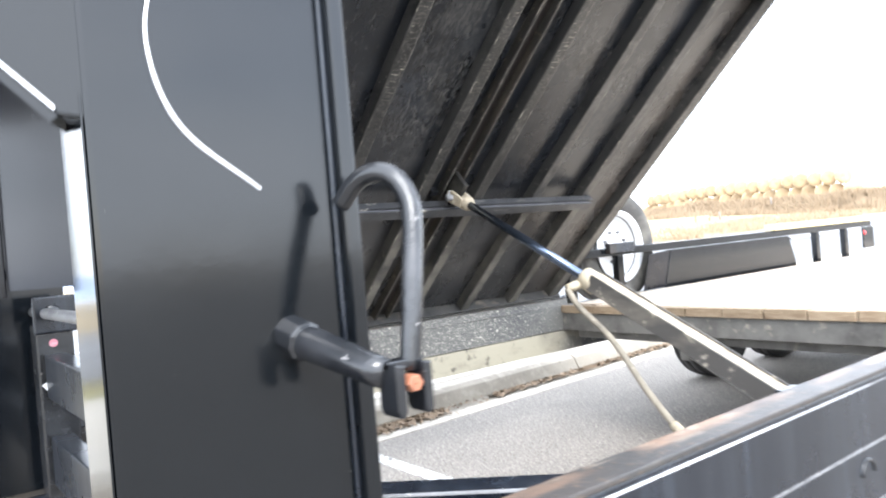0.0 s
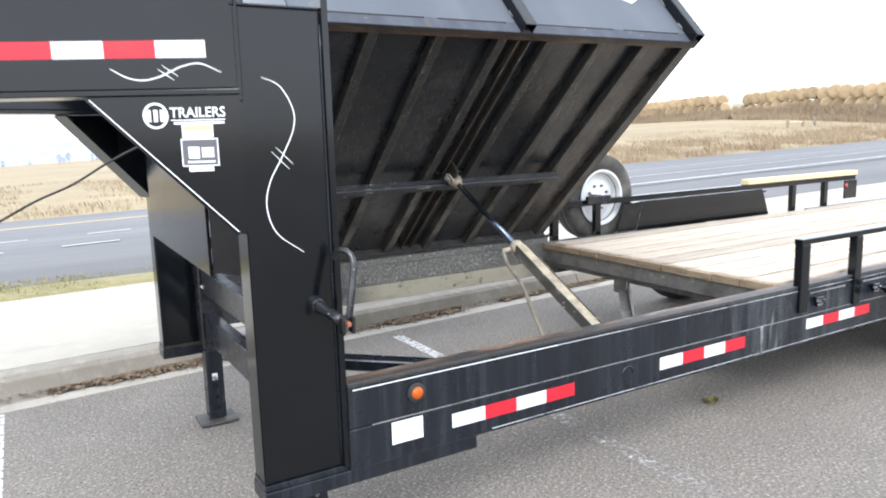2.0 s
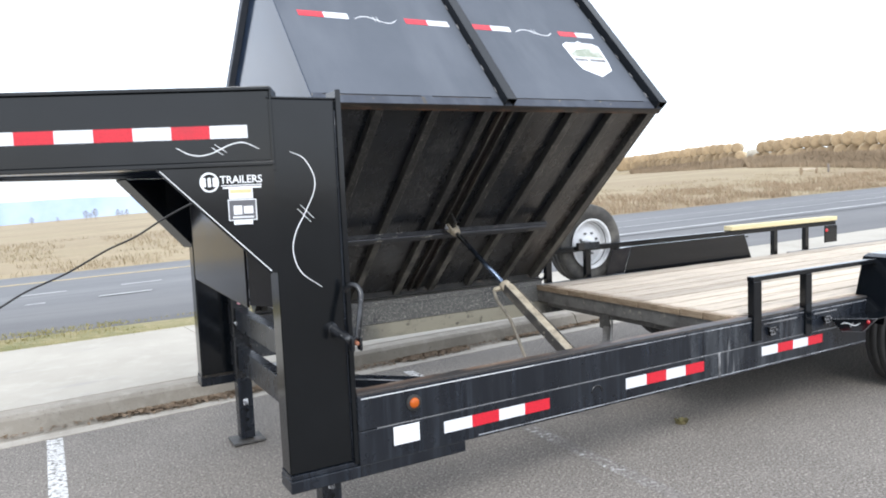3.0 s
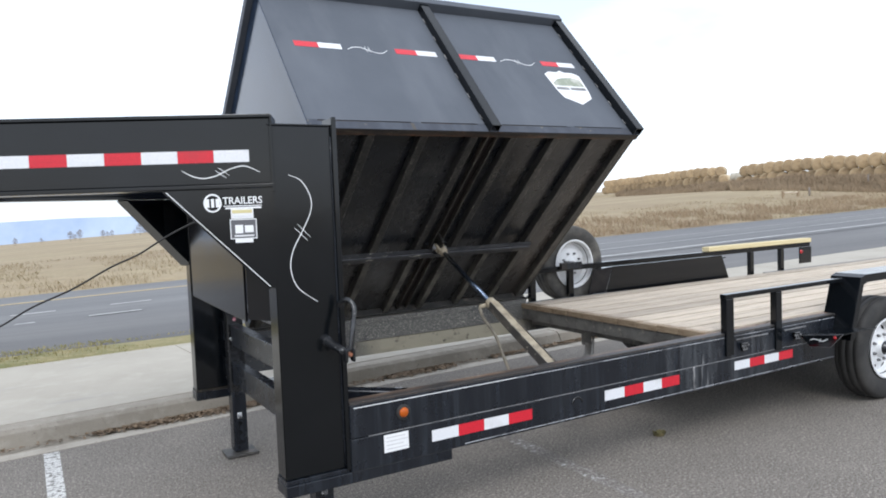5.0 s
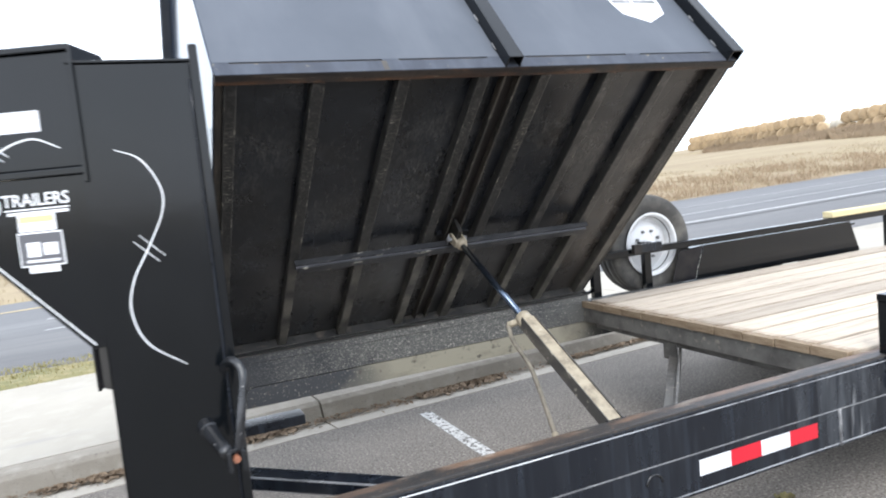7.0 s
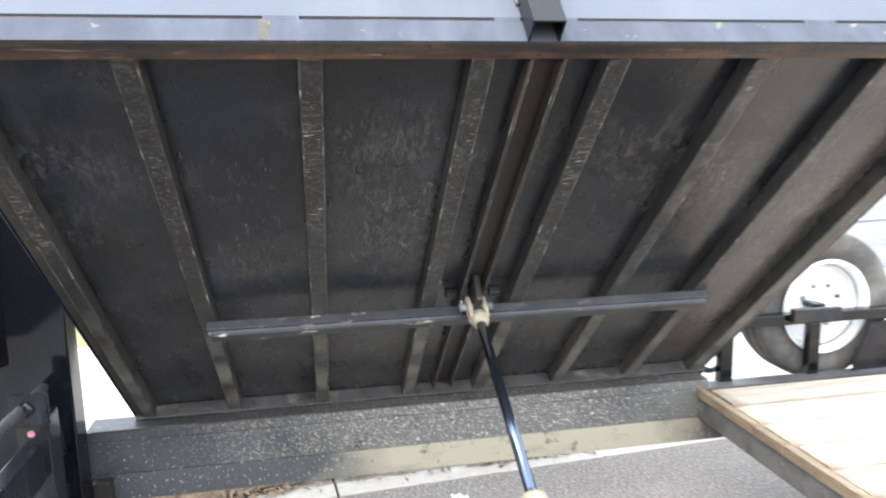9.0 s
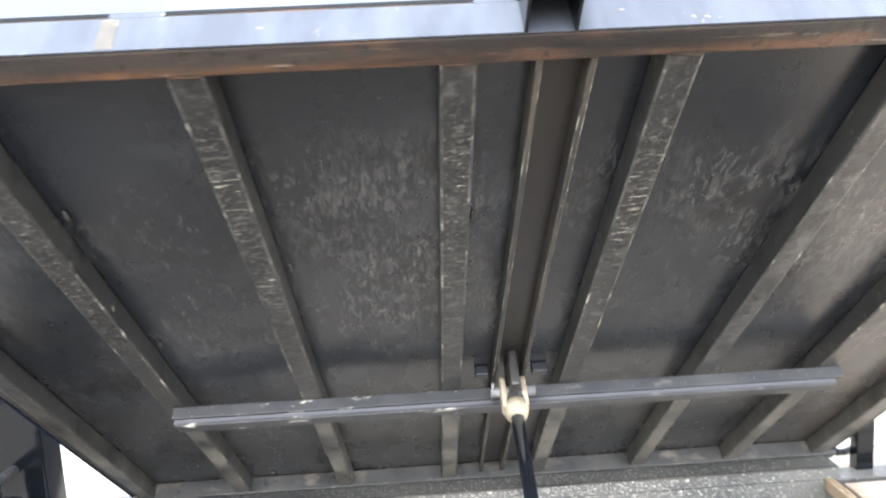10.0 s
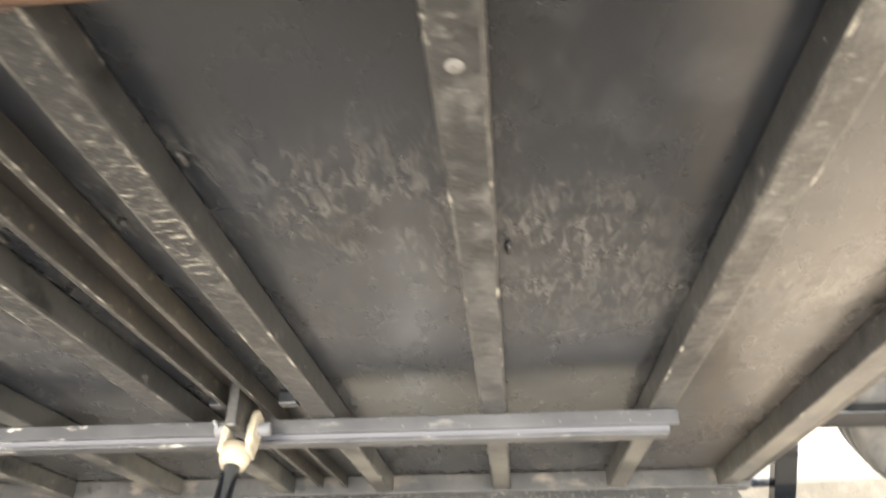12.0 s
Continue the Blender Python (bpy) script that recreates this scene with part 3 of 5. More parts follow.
S_NEAR = [-60, -40, -25, -15, -8, -4, 0, 4, 8, 12, 18, 25, 35, 50, 70, 100, 140]
rows_g = [(-1500, -0.3), (-200, -0.3), (-60, -0.3), (-20, -0.12), (0, -0.12), (6, -0.12), (7.4, -0.12), (14.6, -0.12), (15.1, 0.02)] + [(m, 0.02) for m in (16.5, 19, 22, 26, 31, 37, 44, 52, 62, 75, 95, 120, 160, 220, 320, 500, 900)]
solid("ground", strip(S_ALL, rows_g), FIELD, "dry straw-coloured open farmland stretching to the horizon", "field", "structure", smooth=True)

bm = bmesh.new()
xs = [-40 + 4 * i for i in range(33)]
vs = [[bm.verts.new(place(s, m, 0)) for m in (-60, -30, -12, -5, 0, 3.32)] for s in xs]
for a, b in zip(vs, vs[1:]):
    for i in range(5):
        bm.faces.new((a[i], b[i], b[i + 1], a[i + 1]))
solid("parking_lot", bm, ASPHALT, "worn grey asphalt parking lot with coarse aggregate", "pavement", "structure")

# kerb with gutter pan, cut into lengths by joints
GUT = [(3.482, -0.05), (3.482, -0.006), (3.55, -0.012), (3.58, 0.0), (3.625, 0.095), (3.665, 0.118), (3.81, 0.122), (3.81, -0.05)]
PAN = [(3.32, -0.05), (3.32, 0.004), (3.48, -0.005), (3.48, -0.05)]


def kerb_length(s0, s1, shape):
    b = bmesh.new()
    ends = [[b.verts.new(place(s, m, z)) for m, z in shape] for s in (s0, s1)]
    n = len(shape)
    for i in range(n):
        b.faces.new((ends[0][i], ends[1][i], ends[1][(i + 1) % n], ends[0][(i + 1) % n]))
    b.faces.new(ends[0][::-1])
    b.faces.new(ends[1])
    return b


kerb = thing("kerb", pose(0, 0, 0), "stained concrete kerb and gutter beside the parking lot", "kerb", kind="structure")
for i in range(-8, 16):
    part("kerb_stone", kerb_length(i * 3.0 - 1.30, i * 3.0 + 3.0 - 1.312, GUT), KERBM, kerb, bevel=0.006)
    part("gutter_pan", kerb_length(i * 3.0 - 1.30, i * 3.0 + 3.0 - 1.312, PAN), PANM, kerb, "pale concrete gutter pan", bevel=0.004)
walkway = thing("pavement", pose(0, 0, 0), "pale clean concrete sidewalk behind the kerb", "sidewalk", kind="structure")
for i in range(-5, 12):
    b = bmesh.new()
    s0, s1 = i * 4.6 + 1.2, i * 4.6 + 5.792
    v0 = [b.verts.new(place(s, m, z)) for z in (-0.05, 0.125) for s, m in ((s0, 3.818), (s1, 3.818), (s1, 6.15), (s0, 6.15))]
    for f in ((0, 1, 2, 3), (4, 5, 6, 7), (0, 1, 5, 4), (1, 2, 6, 5), (2, 3, 7, 6), (3, 0, 4, 7)):
        b.faces.new([v0[k] for k in f])
    part("slab", b, CONCRETE, walkway, bevel=0.008)
S_VERGE = [-60, -40, -25, -15, -8, -4, 0, 3, 5.6]
S_APRON = [5.6, 8, 12, 18, 25, 35, 50, 70]
solid("apron", strip(S_APRON, [(5.80, 0.0), (5.81, 0.105), (6.5, 0.10), (7.2, 0.05), (7.50, 0.0)]), CONCRETE, "pale concrete driveway apron reaching the highway", "pavement", "structure", smooth=True)
solid("verge", strip(S_VERGE, [(5.80, -0.1), (5.81, 0.105), (6.4, 0.118), (7.0, 0.09), (7.52, 0.0)]), VERGE, "thin strip of patchy green and brown grass", "grass", "structure", smooth=True)
solid("road", strip(S_NEAR + [200, 300], [(7.42, -0.05), (7.44, 0.03), (11, 0.06), (13.4, 0.05), (15.1, 0.03), (15.15, -0.05)]), ROAD, "wide grey asphalt highway beyond the verge", "road", "structure", smooth=True)


def paint_line(name, s0, s1, m0, m1, h, material, label, steps=1):
    b = strip([s0 + (s1 - s0) * i / steps for i in range(steps + 1)], [(m0, h), (m1, h)])
    return solid(name, b, material, label, "road marking", "structure")


for m, s0, length in ((11.33, 0.70, 0.66), (10.10, 0.25, 0.77)):
    for i in range(-7, 3):
        paint_line("lane_dash", s0 + 1.5 * i, s0 + 1.5 * i + length, m, m + 0.10, 0.066, WLINE, "short white painted lane dash on the highway")
for m, m1 in ((9.88, 0.08), (11.12, 0.08), (12.6, 0.04)):
    paint_line("lane_line", 6.0, 120, m, m + m1, 0.066, WLINE, "long white painted lane line on the highway", 12)
paint_line("edge_line", -50, 9, 13.30, 13.42, 0.056, YLINE, "faded yellow painted edge line on the highway", 12)


def stall_line(x0, y0, x1, y1, w, material):
    d = Vector((x1 - x0, y1 - y0, 0)).normalized()
    n = Vector((-d.y, d.x, 0)) * w / 2
    b = bmesh.new()
    p, q = Vector((x0, y0, 0.0008)), Vector((x1, y1, 0.0008))
    k = 24
    rows = [(b.verts.new(p + (q - p) * i / k - n), b.verts.new(p + (q - p) * i / k + n)) for i in range(k + 1)]
    for a, c in zip(rows, rows[1:]):
        b.faces.new((a[0], a[1], c[1], c[0]))
    return solid("stall_line", b, material, "faded white painted parking stall line on asphalt" if material is FAINT else "worn white painted parking stall line", "parking line", "structure", group="parking stall lines")


stall_line(2.025, 3.35, 2.028, 2.2, 0.085, LINE)
stall_line(2.028, 2.2, 1.99, -1.3, 0.10, FAINT)
stall_line(-0.635, 3.26, -0.66, -1.5, 0.095, LINE)

# ---- gooseneck trailer ----
YN, YF = 0.75, 2.83            # outer faces of the near and far rails
TOP, SEAM, LOW = 0.695, 0.524, 0.372
trailer = thing("gooseneck_trailer", pose(0.5, 1.79, 0), "long black steel gooseneck flatbed trailer with pale plank deck", "trailer")


def rail(y_out, inward, name, upper, lower, seam, low):
    """A side rail: an upper tube with a cap flange and a lower tube; it stops short of the wheels."""
    def yy(a, b):
        p, q = y_out + inward * a, y_out + inward * b
        return (p, q) if p < q else (q, p)
    x0 = 0.512 if inward > 0 else 0.47
    r = part(name, block(x0, 4.27, *yy(0, 0.075), seam + 0.003, TOP - 0.012), upper, trailer, bevel=0.004)
    part("cap_flange", block(x0, 4.27, *yy(-0.002, 0.078), TOP - 0.0118, TOP), CAP if inward > 0 else SPECK, r, "tan rust-edged cap flange", bevel=0.003)
    part("lower_tube", block(x0, 4.27, *yy(0.003, 0.070), low, seam), lower, r, bevel=0.005)
    part("weld_seam", tube([(0.6 + 0.45 * i, y_out + inward * 0.002, seam + 0.0015 + 0.001 * math.sin(i * 2.1)) for i in range(9)], 0.0026, 6), WEAR, r, "worn grey weld seam", smooth=True)
    part("rear_rail", block(6.36, 9.3, *yy(0, 0.075), seam + 0.003, TOP - 0.002), upper, r, bevel=0.004)
    return r


near_rail = rail(YN, 1, "side_rail", RAIL, RAIL, SEAM, LOW)
rail(YF, -1, "side_rail", SPECK, DUST, 0.562, 0.452)
part("hinge_rail", block(0.475, 3.03, 2.755, 2.895, 0.6955, 0.738), SPECK, trailer, "speckled hinge rail under the dump box", bevel=0.004)


part("rail_end_post", block(0.503, 0.565, 2.70, 2.7535, 0.372, 0.560), RUST, trailer, "brown dusty post at the rail end", bevel=0.006)
part("top_weld", tube([(0.5 + 0.28 * i, 2.7555, 0.7385 + 0.0008 * math.sin(2.3 * i)) for i in range(10)], 0.004, 6), LIP, trailer, "pale rusty weld line on the hinge rail", smooth=True)


def tape_run(parent, pieces, x0, step, y, z0, z1, first_red, m=None):
    for i in range(pieces):
        red = (i % 2 == 0) == first_red
        part("reflective_tape", block(x0 + i * step, x0 + (i + 1) * step - 0.0008, y - 0.0016, y, z0, z1, m=m), TAPE_R if red else TAPE_W, parent, "red reflective tape" if red else "white reflective tape")


for x0, step, z0, z1 in ((0.934, 0.1524, 0.431, 0.487), (2.057, 0.1513, 0.438, 0.497), (3.172, 0.1512, 0.446, 0.502)):
    tape_run(near_rail, 4, x0, step, YN + 0.003, z0, z1, False)
for z, x0, x1, mt, dy in ((0.668, 0.53, 1.45, VINYL, 0.0), (0.668, 1.451, 4.26, STRIPE, 0.0), (0.385, 1.12, 4.26, STRIPE, 0.003)):
    part("pinstripe", block(x0, x1, YN - 0.0012 + dy, YN + 0.002 + dy, z - 0.0019, z + 0.0019), mt, near_rail, "thin white pinstripe")
label = part("weight_label", block(0.677, 0.806, YN + 0.0012, YN + 0.003, 0.429, 0.513), VINYL, near_rail, "white printed label")
for i, w in enumerate((0.10, 0.115, 0.09, 0.11)):
    part("print_bar", block(0.688, 0.688 + w, YN + 0.0004, YN + 0.0012, 0.496 - 0.018 * i, 0.501 - 0.018 * i), PRINT, label, "faint grey print bar")
lamp = part("marker_light", lathe([(0.001, -0.004), (0.034, -0.004), (0.037, -0.001), (0.037, 0.012)], 32, Matrix.Translation((0.781, YN - 0.006, 0.608))), RUBBER, near_rail, "round black bezel", smooth=True)
part("lens", lathe([(0.001, -0.016), (0.012, -0.0155), (0.019, -0.012), (0.0235, -0.006), (0.0245, 0.004)], 32, Matrix.Translation((0.781, YN - 0.006, 0.608))), AMBER, lamp, "amber ribbed lens", smooth=True)
eye_pts = [(1.853 + 0.034 * math.cos(a), YN + 0.0025, 0.462 + 0.034 * math.sin(a)) for a in [math.pi * k / 12 for k in range(13)]]
part("weld_mark", tube(eye_pts, 0.005, 8), HANDLE, near_rail, "curved worn weld mark", smooth=True)

part("vertical_weld", tube([(2.79 + 0.002 * math.sin(1.7 * i), YN + 0.002, 0.375 + 0.0213 * i) for i in range(8)], 0.0075, 8), WEAR, near_rail, "pale vertical weld on the rail", smooth=True)
# stake posts, rub rail, tie brackets on the near side
for x0, x1, z0 in ((3.078, 3.150, 0.55), (3.578, 3.640, SEAM)):
    part("stake_post", block(x0, x1, YN - 0.016, YN + 0.03, z0, 0.9145), BLACK, trailer, bevel=0.004)
part("rub_rail", block(3.072, 4.42, YN - 0.016, YN + 0.03, 0.915, 0.945), BLACK, trailer, "black rub rail above the deck", bevel=0.004)
for x in (3.215, 3.765):
    br = part("stake_pocket", prism([(x, 0.62), (x + 0.075, 0.62), (x + 0.055, 0.565), (x + 0.02, 0.565)], "y", YN - 0.02, YN - 0.001), HANDLE, trailer, "bolted black stake pocket", bevel=0.003)
    for xa, xb in ((x + 0.018, x + 0.034), (x + 0.050, x + 0.034)):
        part("mark_stroke", ribbon([(xa, YN - 0.0205, 0.581), ((xa + xb) / 2, YN - 0.0205, 0.593), (xb, YN - 0.0205, 0.605)], 0.005, (0, -1, 0), taper=False), WEAR, br, "worn white stroke")
    for za in (0.572, 0.614):
        part("mark_bar", block(x + 0.012, x + 0.060, YN - 0.0215, YN - 0.0203, za, za + 0.006), WEAR, br, "worn white bar")
    for dx in (0.008, 0.066):
        part("bolt", lathe([(0.001, -0.006), (0.006, -0.006), (0.007, 0)], 10, Matrix.Translation((x + dx, YN - 0.0205, 0.6))), WEAR, br, smooth=True)

# Pale bars added in place of the highlights on the welds.
for x0, x1 in ((3.185, 3.505), (3.68, 3.92)):
    part("bracket_bar", block(x0, x1, YN - 0.006, YN - 0.0005, 0.640, 0.648), WEAR, trailer, "pale bar standing for a weld highlight over the stake pocket", bevel=0.001)

# columns of the gooseneck: near and far
def column(y0, y1, out, ridge):
    zb = 0.392 if ridge else 0.425
    c = part("column", block(0.212, 0.500, y0, y1, zb, 1.945), BLACK, trailer, "broad black gooseneck column", bevel=0.006)
    yo = y0 if out < 0 else y1
    if ridge:
        part("edge_angle", block(0.4905, 0.513, yo - 0.020, yo - 0.0005, 0.385, 1.986), BLACK, c, bevel=0.004)
        part("edge_angle", block(0.5005, 0.516, yo + 0.0005, yo + 0.12, 0.385, 1.986), BLACK, c, bevel=0.004)
        part("edge_bead", tube([(0.488, yo - 0.003, 0.40 + 0.1 * i) for i in range(16)], 0.004, 8), RAIL, c, "painted weld bead", smooth=True)
    part("corner_strip", block(0.2095, 0.2115, y0 + 0.002, y1 - 0.002, zb + 0.008, 1.27), BLACK, c, "glossy column side")
    part("top_lip", block(0.206, 0.506, y0 - 0.004, y1 + 0.004, 1.9455, 1.953), BLACK, c, bevel=0.002)
    return c


near_col = column(0.778, 0.885, -1, True)
column(2.60, 2.71, 1, False)
for y0, y1, yc in ((0.742, 0.905, 0.778), (2.585, 2.735, 2.7)):
    dz = 0.0 if yc < 1 else 0.034
    bp = part("base_plate", block(0.206, 1.05, y0 + 0.02, y1, 0.318 + dz, 0.371 + dz), RAIL, trailer, "black base channel under the column", bevel=0.004)
    part("worn_top", block(0.209, 0.508, y0 + 0.028, y1 - 0.006, 0.3712 + dz, 0.391 + dz), RAIL if yc < 1 else LIP, bp, "scuffed base edge", bevel=0.002)

# scroll pinstripes on the near column
def scroll(parent, pts, tick, normal, m, w=0.0038):
    part("scroll_stripe", ribbon([m @ p for p in spline(pts, 9)], w, normal), VINYL, parent, "white painted scroll stripe")
    for d in (-0.012, 0.012):
        a = [m @ (Vector(tick[0]) + Vector(tick[2]) * d), m @ (Vector(tick[1]) + Vector(tick[2]) * d)]
        part("scroll_tick", ribbon([a[0], (a[0] + a[1]) / 2, a[1]], w * 0.7, normal), VINYL, parent)


yc = 0.777
scroll(near_col, [(0.288, yc, 1.734), (0.345, yc, 1.706), (0.384, yc, 1.635), (0.381, yc, 1.57), (0.340, yc, 1.487), (0.294, yc, 1.405), (0.279, yc, 1.325), (0.308, yc, 1.24), (0.394, yc, 1.170)],
       ((0.312, yc - 0.002, 1.510), (0.368, yc - 0.002, 1.452), (0.6, 0, 0.6)), (0, -1, 0), Matrix.Identity(4))

# crank handle on the near column
crank = part("crank_tube", tube([(0.418, 0.80, 0.998), (0.424, 0.762, 0.990), (0.448, 0.652, 0.962), (0.453, 0.632, 0.957)], [0.020, 0.0205, 0.0175, 0.0165], 18), HANDLE, near_col, "black crank tube with worn end", smooth=True)
part("collar", tube([(0.4175, 0.790, 0.999), (0.418, 0.786, 0.998), (0.424, 0.756, 0.989), (0.4245, 0.752, 0.988)], [0.019, 0.0245, 0.0245, 0.019], 10), HANDLE, crank, "knurled collar", bevel=0.002)
for xa in (0.446, 0.480):
    part("clevis_plate", prism([(xa, 0.922), (xa + 0.003, 0.914), (xa + 0.008, 0.914), (xa + 0.011, 0.922), (xa + 0.011, 0.968), (xa, 0.971)], "y", 0.604, 0.640), HANDLE, crank, bevel=0.0025)
part("clevis_web", prism([(0.446, 0.962), (0.491, 0.962), (0.491, 0.972), (0.446, 0.972)], "y", 0.618, 0.639), HANDLE, crank, bevel=0.002)
part("pivot_bolt", lathe([(0.001, -0.004), (0.008, -0.004), (0.0095, -0.002), (0.0095, 0.02)], 6, Matrix.Translation((0.4685, 0.606, 0.948))), ORANGE, crank, "rusty orange bolt head")
part("crank_bar", tube(spline([(0.478, 0.626, 0.958), (0.490, 0.629, 1.03), (0.508, 0.642, 1.115), (0.512, 0.655, 1.150), (0.504, 0.672, 1.172), (0.492, 0.693, 1.177), (0.483, 0.715, 1.168), (0.476, 0.738, 1.146)], 7), 0.0115, 14), HANDLE, crank, "bent black crank bar", smooth=True)

# gooseneck arms, swinging in towards the coupler
ARM = 2.12


def arm(m, side):
    """Arm in its own frame: x runs along it (0 at the column), outer face at y = 0, depth to +y."""
    a = part("gooseneck_arm", block(-ARM, -0.003, 0.004, 0.16, 1.700, 1.978, m=m), BLACK, trailer, "black gooseneck arm beam", bevel=0.004)
    for z0, z1 in ((1.9785, 1.994), (1.682, 1.6995)):
        part("flange", block(-ARM, 0.0, -0.006, 0.17, z0, z1, m=m), BLACK, a, bevel=0.003)
    part("end_plate", block(-0.0025, 0.006, -0.008, 0.17, 1.66, 1.990, m=m), BLACK, a, bevel=0.003)
    g = part("gusset_plate", prism([(-0.450, 1.6815), (-0.004, 1.6815), (-0.004, 1.245), (-0.032, 1.250)], "y", 0.002, 0.014, m=m), BLACK, trailer, "black triangular gusset plate", bevel=0.002)
    part("bevel_edge", ribbon([m @ Vector(p) for p in ((-0.443, 0.002, 1.673), (-0.24, 0.002, 1.4655), (-0.034, 0.002, 1.256))], 0.0032, m.to_3x3() @ Vector((0, -1, 0)), 0.002, taper=False), WEAR if side < 0 else VINYL, g, "bright bevelled gusset edge")
    part("gusset_flange", prism([(-0.45, 1.681), (-0.032, 1.249), (-0.04, 1.243), (-0.459, 1.675)], "y", 0.003, 0.12, m=m), BLACK, g)
    return a, g


MN = Matrix.Translation((0.22, 0.775, 0)) @ Matrix.Rotation(radians(-23), 4, 'Z')
MF = Matrix.Translation((0.22, 2.76, 0)) @ Matrix.Rotation(radians(23), 4, 'Z') @ Matrix.Diagonal((1, -1, 1, 1))
near_arm, near_gus = arm(MN, 1)
far_arm, far_gus = arm(MF, -1)
tape_run(near_arm, 13, -2.0028, 0.1468, 0.004, 1.793, 1.844, False, MN)
NN = MN.to_3x3() @ Vector((0, -1, 0))
scroll(near_arm, [(-0.375, 0.003, 1.763), (-0.33, 0.003, 1.737), (-0.285, 0.003, 1.728), (-0.24, 0.003, 1.736), (-0.207, 0.003, 1.750), (-0.165, 0.003, 1.768), (-0.113, 0.003, 1.775), (-0.053, 0.003, 1.748)],
       ((-0.232, 0.001, 1.766), (-0.186, 0.001, 1.732), (0.55, 0, 0.45)), NN, MN, 0.0042)
# dealer decals as plain shapes
def decal(x0, x1, z0, z1, material, name, text="", off=0.0, parent=near_gus):
    return part(name, block(x0, x1, 0.0005 - off, 0.0018 - off, z0, z1, m=MN), material, parent, text)


ring = [(-0.256 + 0.034 * math.cos(2 * math.pi * k / 28), 0.0018, 1.622 + 0.036 * math.sin(2 * math.pi * k / 28)) for k in range(29)]
part("round_logo", ribbon([MN @ Vector(p) for p in ring], 0.007, NN, 0.0014, taper=False), VINYL, near_gus, "round white dealer mark")
for x0, x1 in ((-0.286, -0.270), (-0.262, -0.250), (-0.243, -0.227)):
    decal(x0, x1, 1.604, 1.640, VINYL, "logo_bar", "white mark bar")
cu = bpy.data.curves.new("lettering", 'FONT')
cu.body, cu.extrude, cu.offset, cu.resolution_u = "TRAILERS", 0.001, 0.012, 3
word = bpy.data.objects.new("lettering", cu)
bm = bmesh.new()
bm.from_mesh(bpy.data.meshes.new_from_object(word))
bpy.data.objects.remove(word)
lo = [min(v.co[k] for v in bm.verts) for k in (0, 1)]
hi = [max(v.co[k] for v in bm.verts) for k in (0, 1)]
for v in bm.verts:
    v.co = MN @ Vector((-0.214 + 0.164 * (v.co.x - lo[0]) / (hi[0] - lo[0]), 0.0012 - v.co.z * 0.6, 1.615 + 0.031 * (v.co.y - lo[1]) / (hi[1] - lo[1])))
part("lettering", bm, VINYL, near_gus, "white block lettering")
decal(-0.212, -0.052, 1.6055, 1.609, VINYL, "underline", "white rule")
decal(-0.205, -0.055, 1.5945, 1.602, VINYL, "print_bar", "small white print")
decal(-0.183, -0.090, 1.553, 1.594, VINYL, "warning_label", "white warning label")
decal(-0.178, -0.095, 1.576, 1.590, YELLOW, "label_stripe", "yellow label stripe", 0.0012)
decal(-0.178, -0.098, 1.559, 1.568, TAPE_W, "print_bar", "", 0.0012)
decal(-0.189, -0.078, 1.466, 1.551, VINYL, "rating_plate", "white-edged rating plate")
decal(-0.185, -0.082, 1.470, 1.547, INK, "plate_field", "dark plate field", 0.0012)
decal(-0.168, -0.135, 1.490, 1.526, VINYL, "print_block", "white print block", 0.0024)
decal(-0.128, -0.092, 1.493, 1.523, VINYL, "print_block", "white print block", 0.0024)
decal(-0.172, -0.090, 1.476, 1.483, TAPE_W, "print_bar", "", 0.0024)
decal(-0.170, -0.096, 1.450, 1.466, VINYL, "serial_label", "white label strip")

# front crossing panel and members between the columns
part("front_panel", prism([(1.115, 1.066), (2.29, 1.083), (2.29, 1.66), (1.115, 1.66)], "x", 0.160, 0.172), GLOSS, trailer, "glossy black front cross panel", bevel=0.002)
for p in ([(0.1725, 1.113), (0.300, 0.887), (0.310, 0.887), (0.184, 1.118)], [(0.1725, 2.292), (0.300, 2.598), (0.310, 2.598), (0.184, 2.287)]):
    part("side_plate", prism(p, "z", 1.075, 1.66), GLOSS, trailer, "black side plate behind the front panel")
part("panel_lip", block(0.1725, 0.26, 1.13, 2.28, 1.09, 1.105), BLACK, trailer, bevel=0.002)
part("cross_member", block(0.40, 0.46, 0.886, 2.599, 0.735, 0.862), RAIL, trailer, bevel=0.005)
part("cross_member", block(0.40, 0.46, 0.886, 2.599, 0.475, 0.62), RAIL, trailer, bevel=0.005)
part("cross_bar", tube([(0.41, 0.96, 0.985), (0.41, 2.62, 0.985)], 0.016, 12), WEAR, trailer, "thin cross shaft between the jacks", smooth=True)
part("diagonal_brace", prism([(0.47, 1.38), (0.53, 1.44), (1.12, 0.86), (1.12, 0.828), (1.04, 0.828)], "z", 0.592, 0.640), RAIL, trailer, bevel=0.005, edge=WEAR)
part("corner_plate", prism([(0.52, 0.83), (0.80, 0.83), (0.52, 1.02)], "z", 0.590, 0.599), RAIL, trailer)

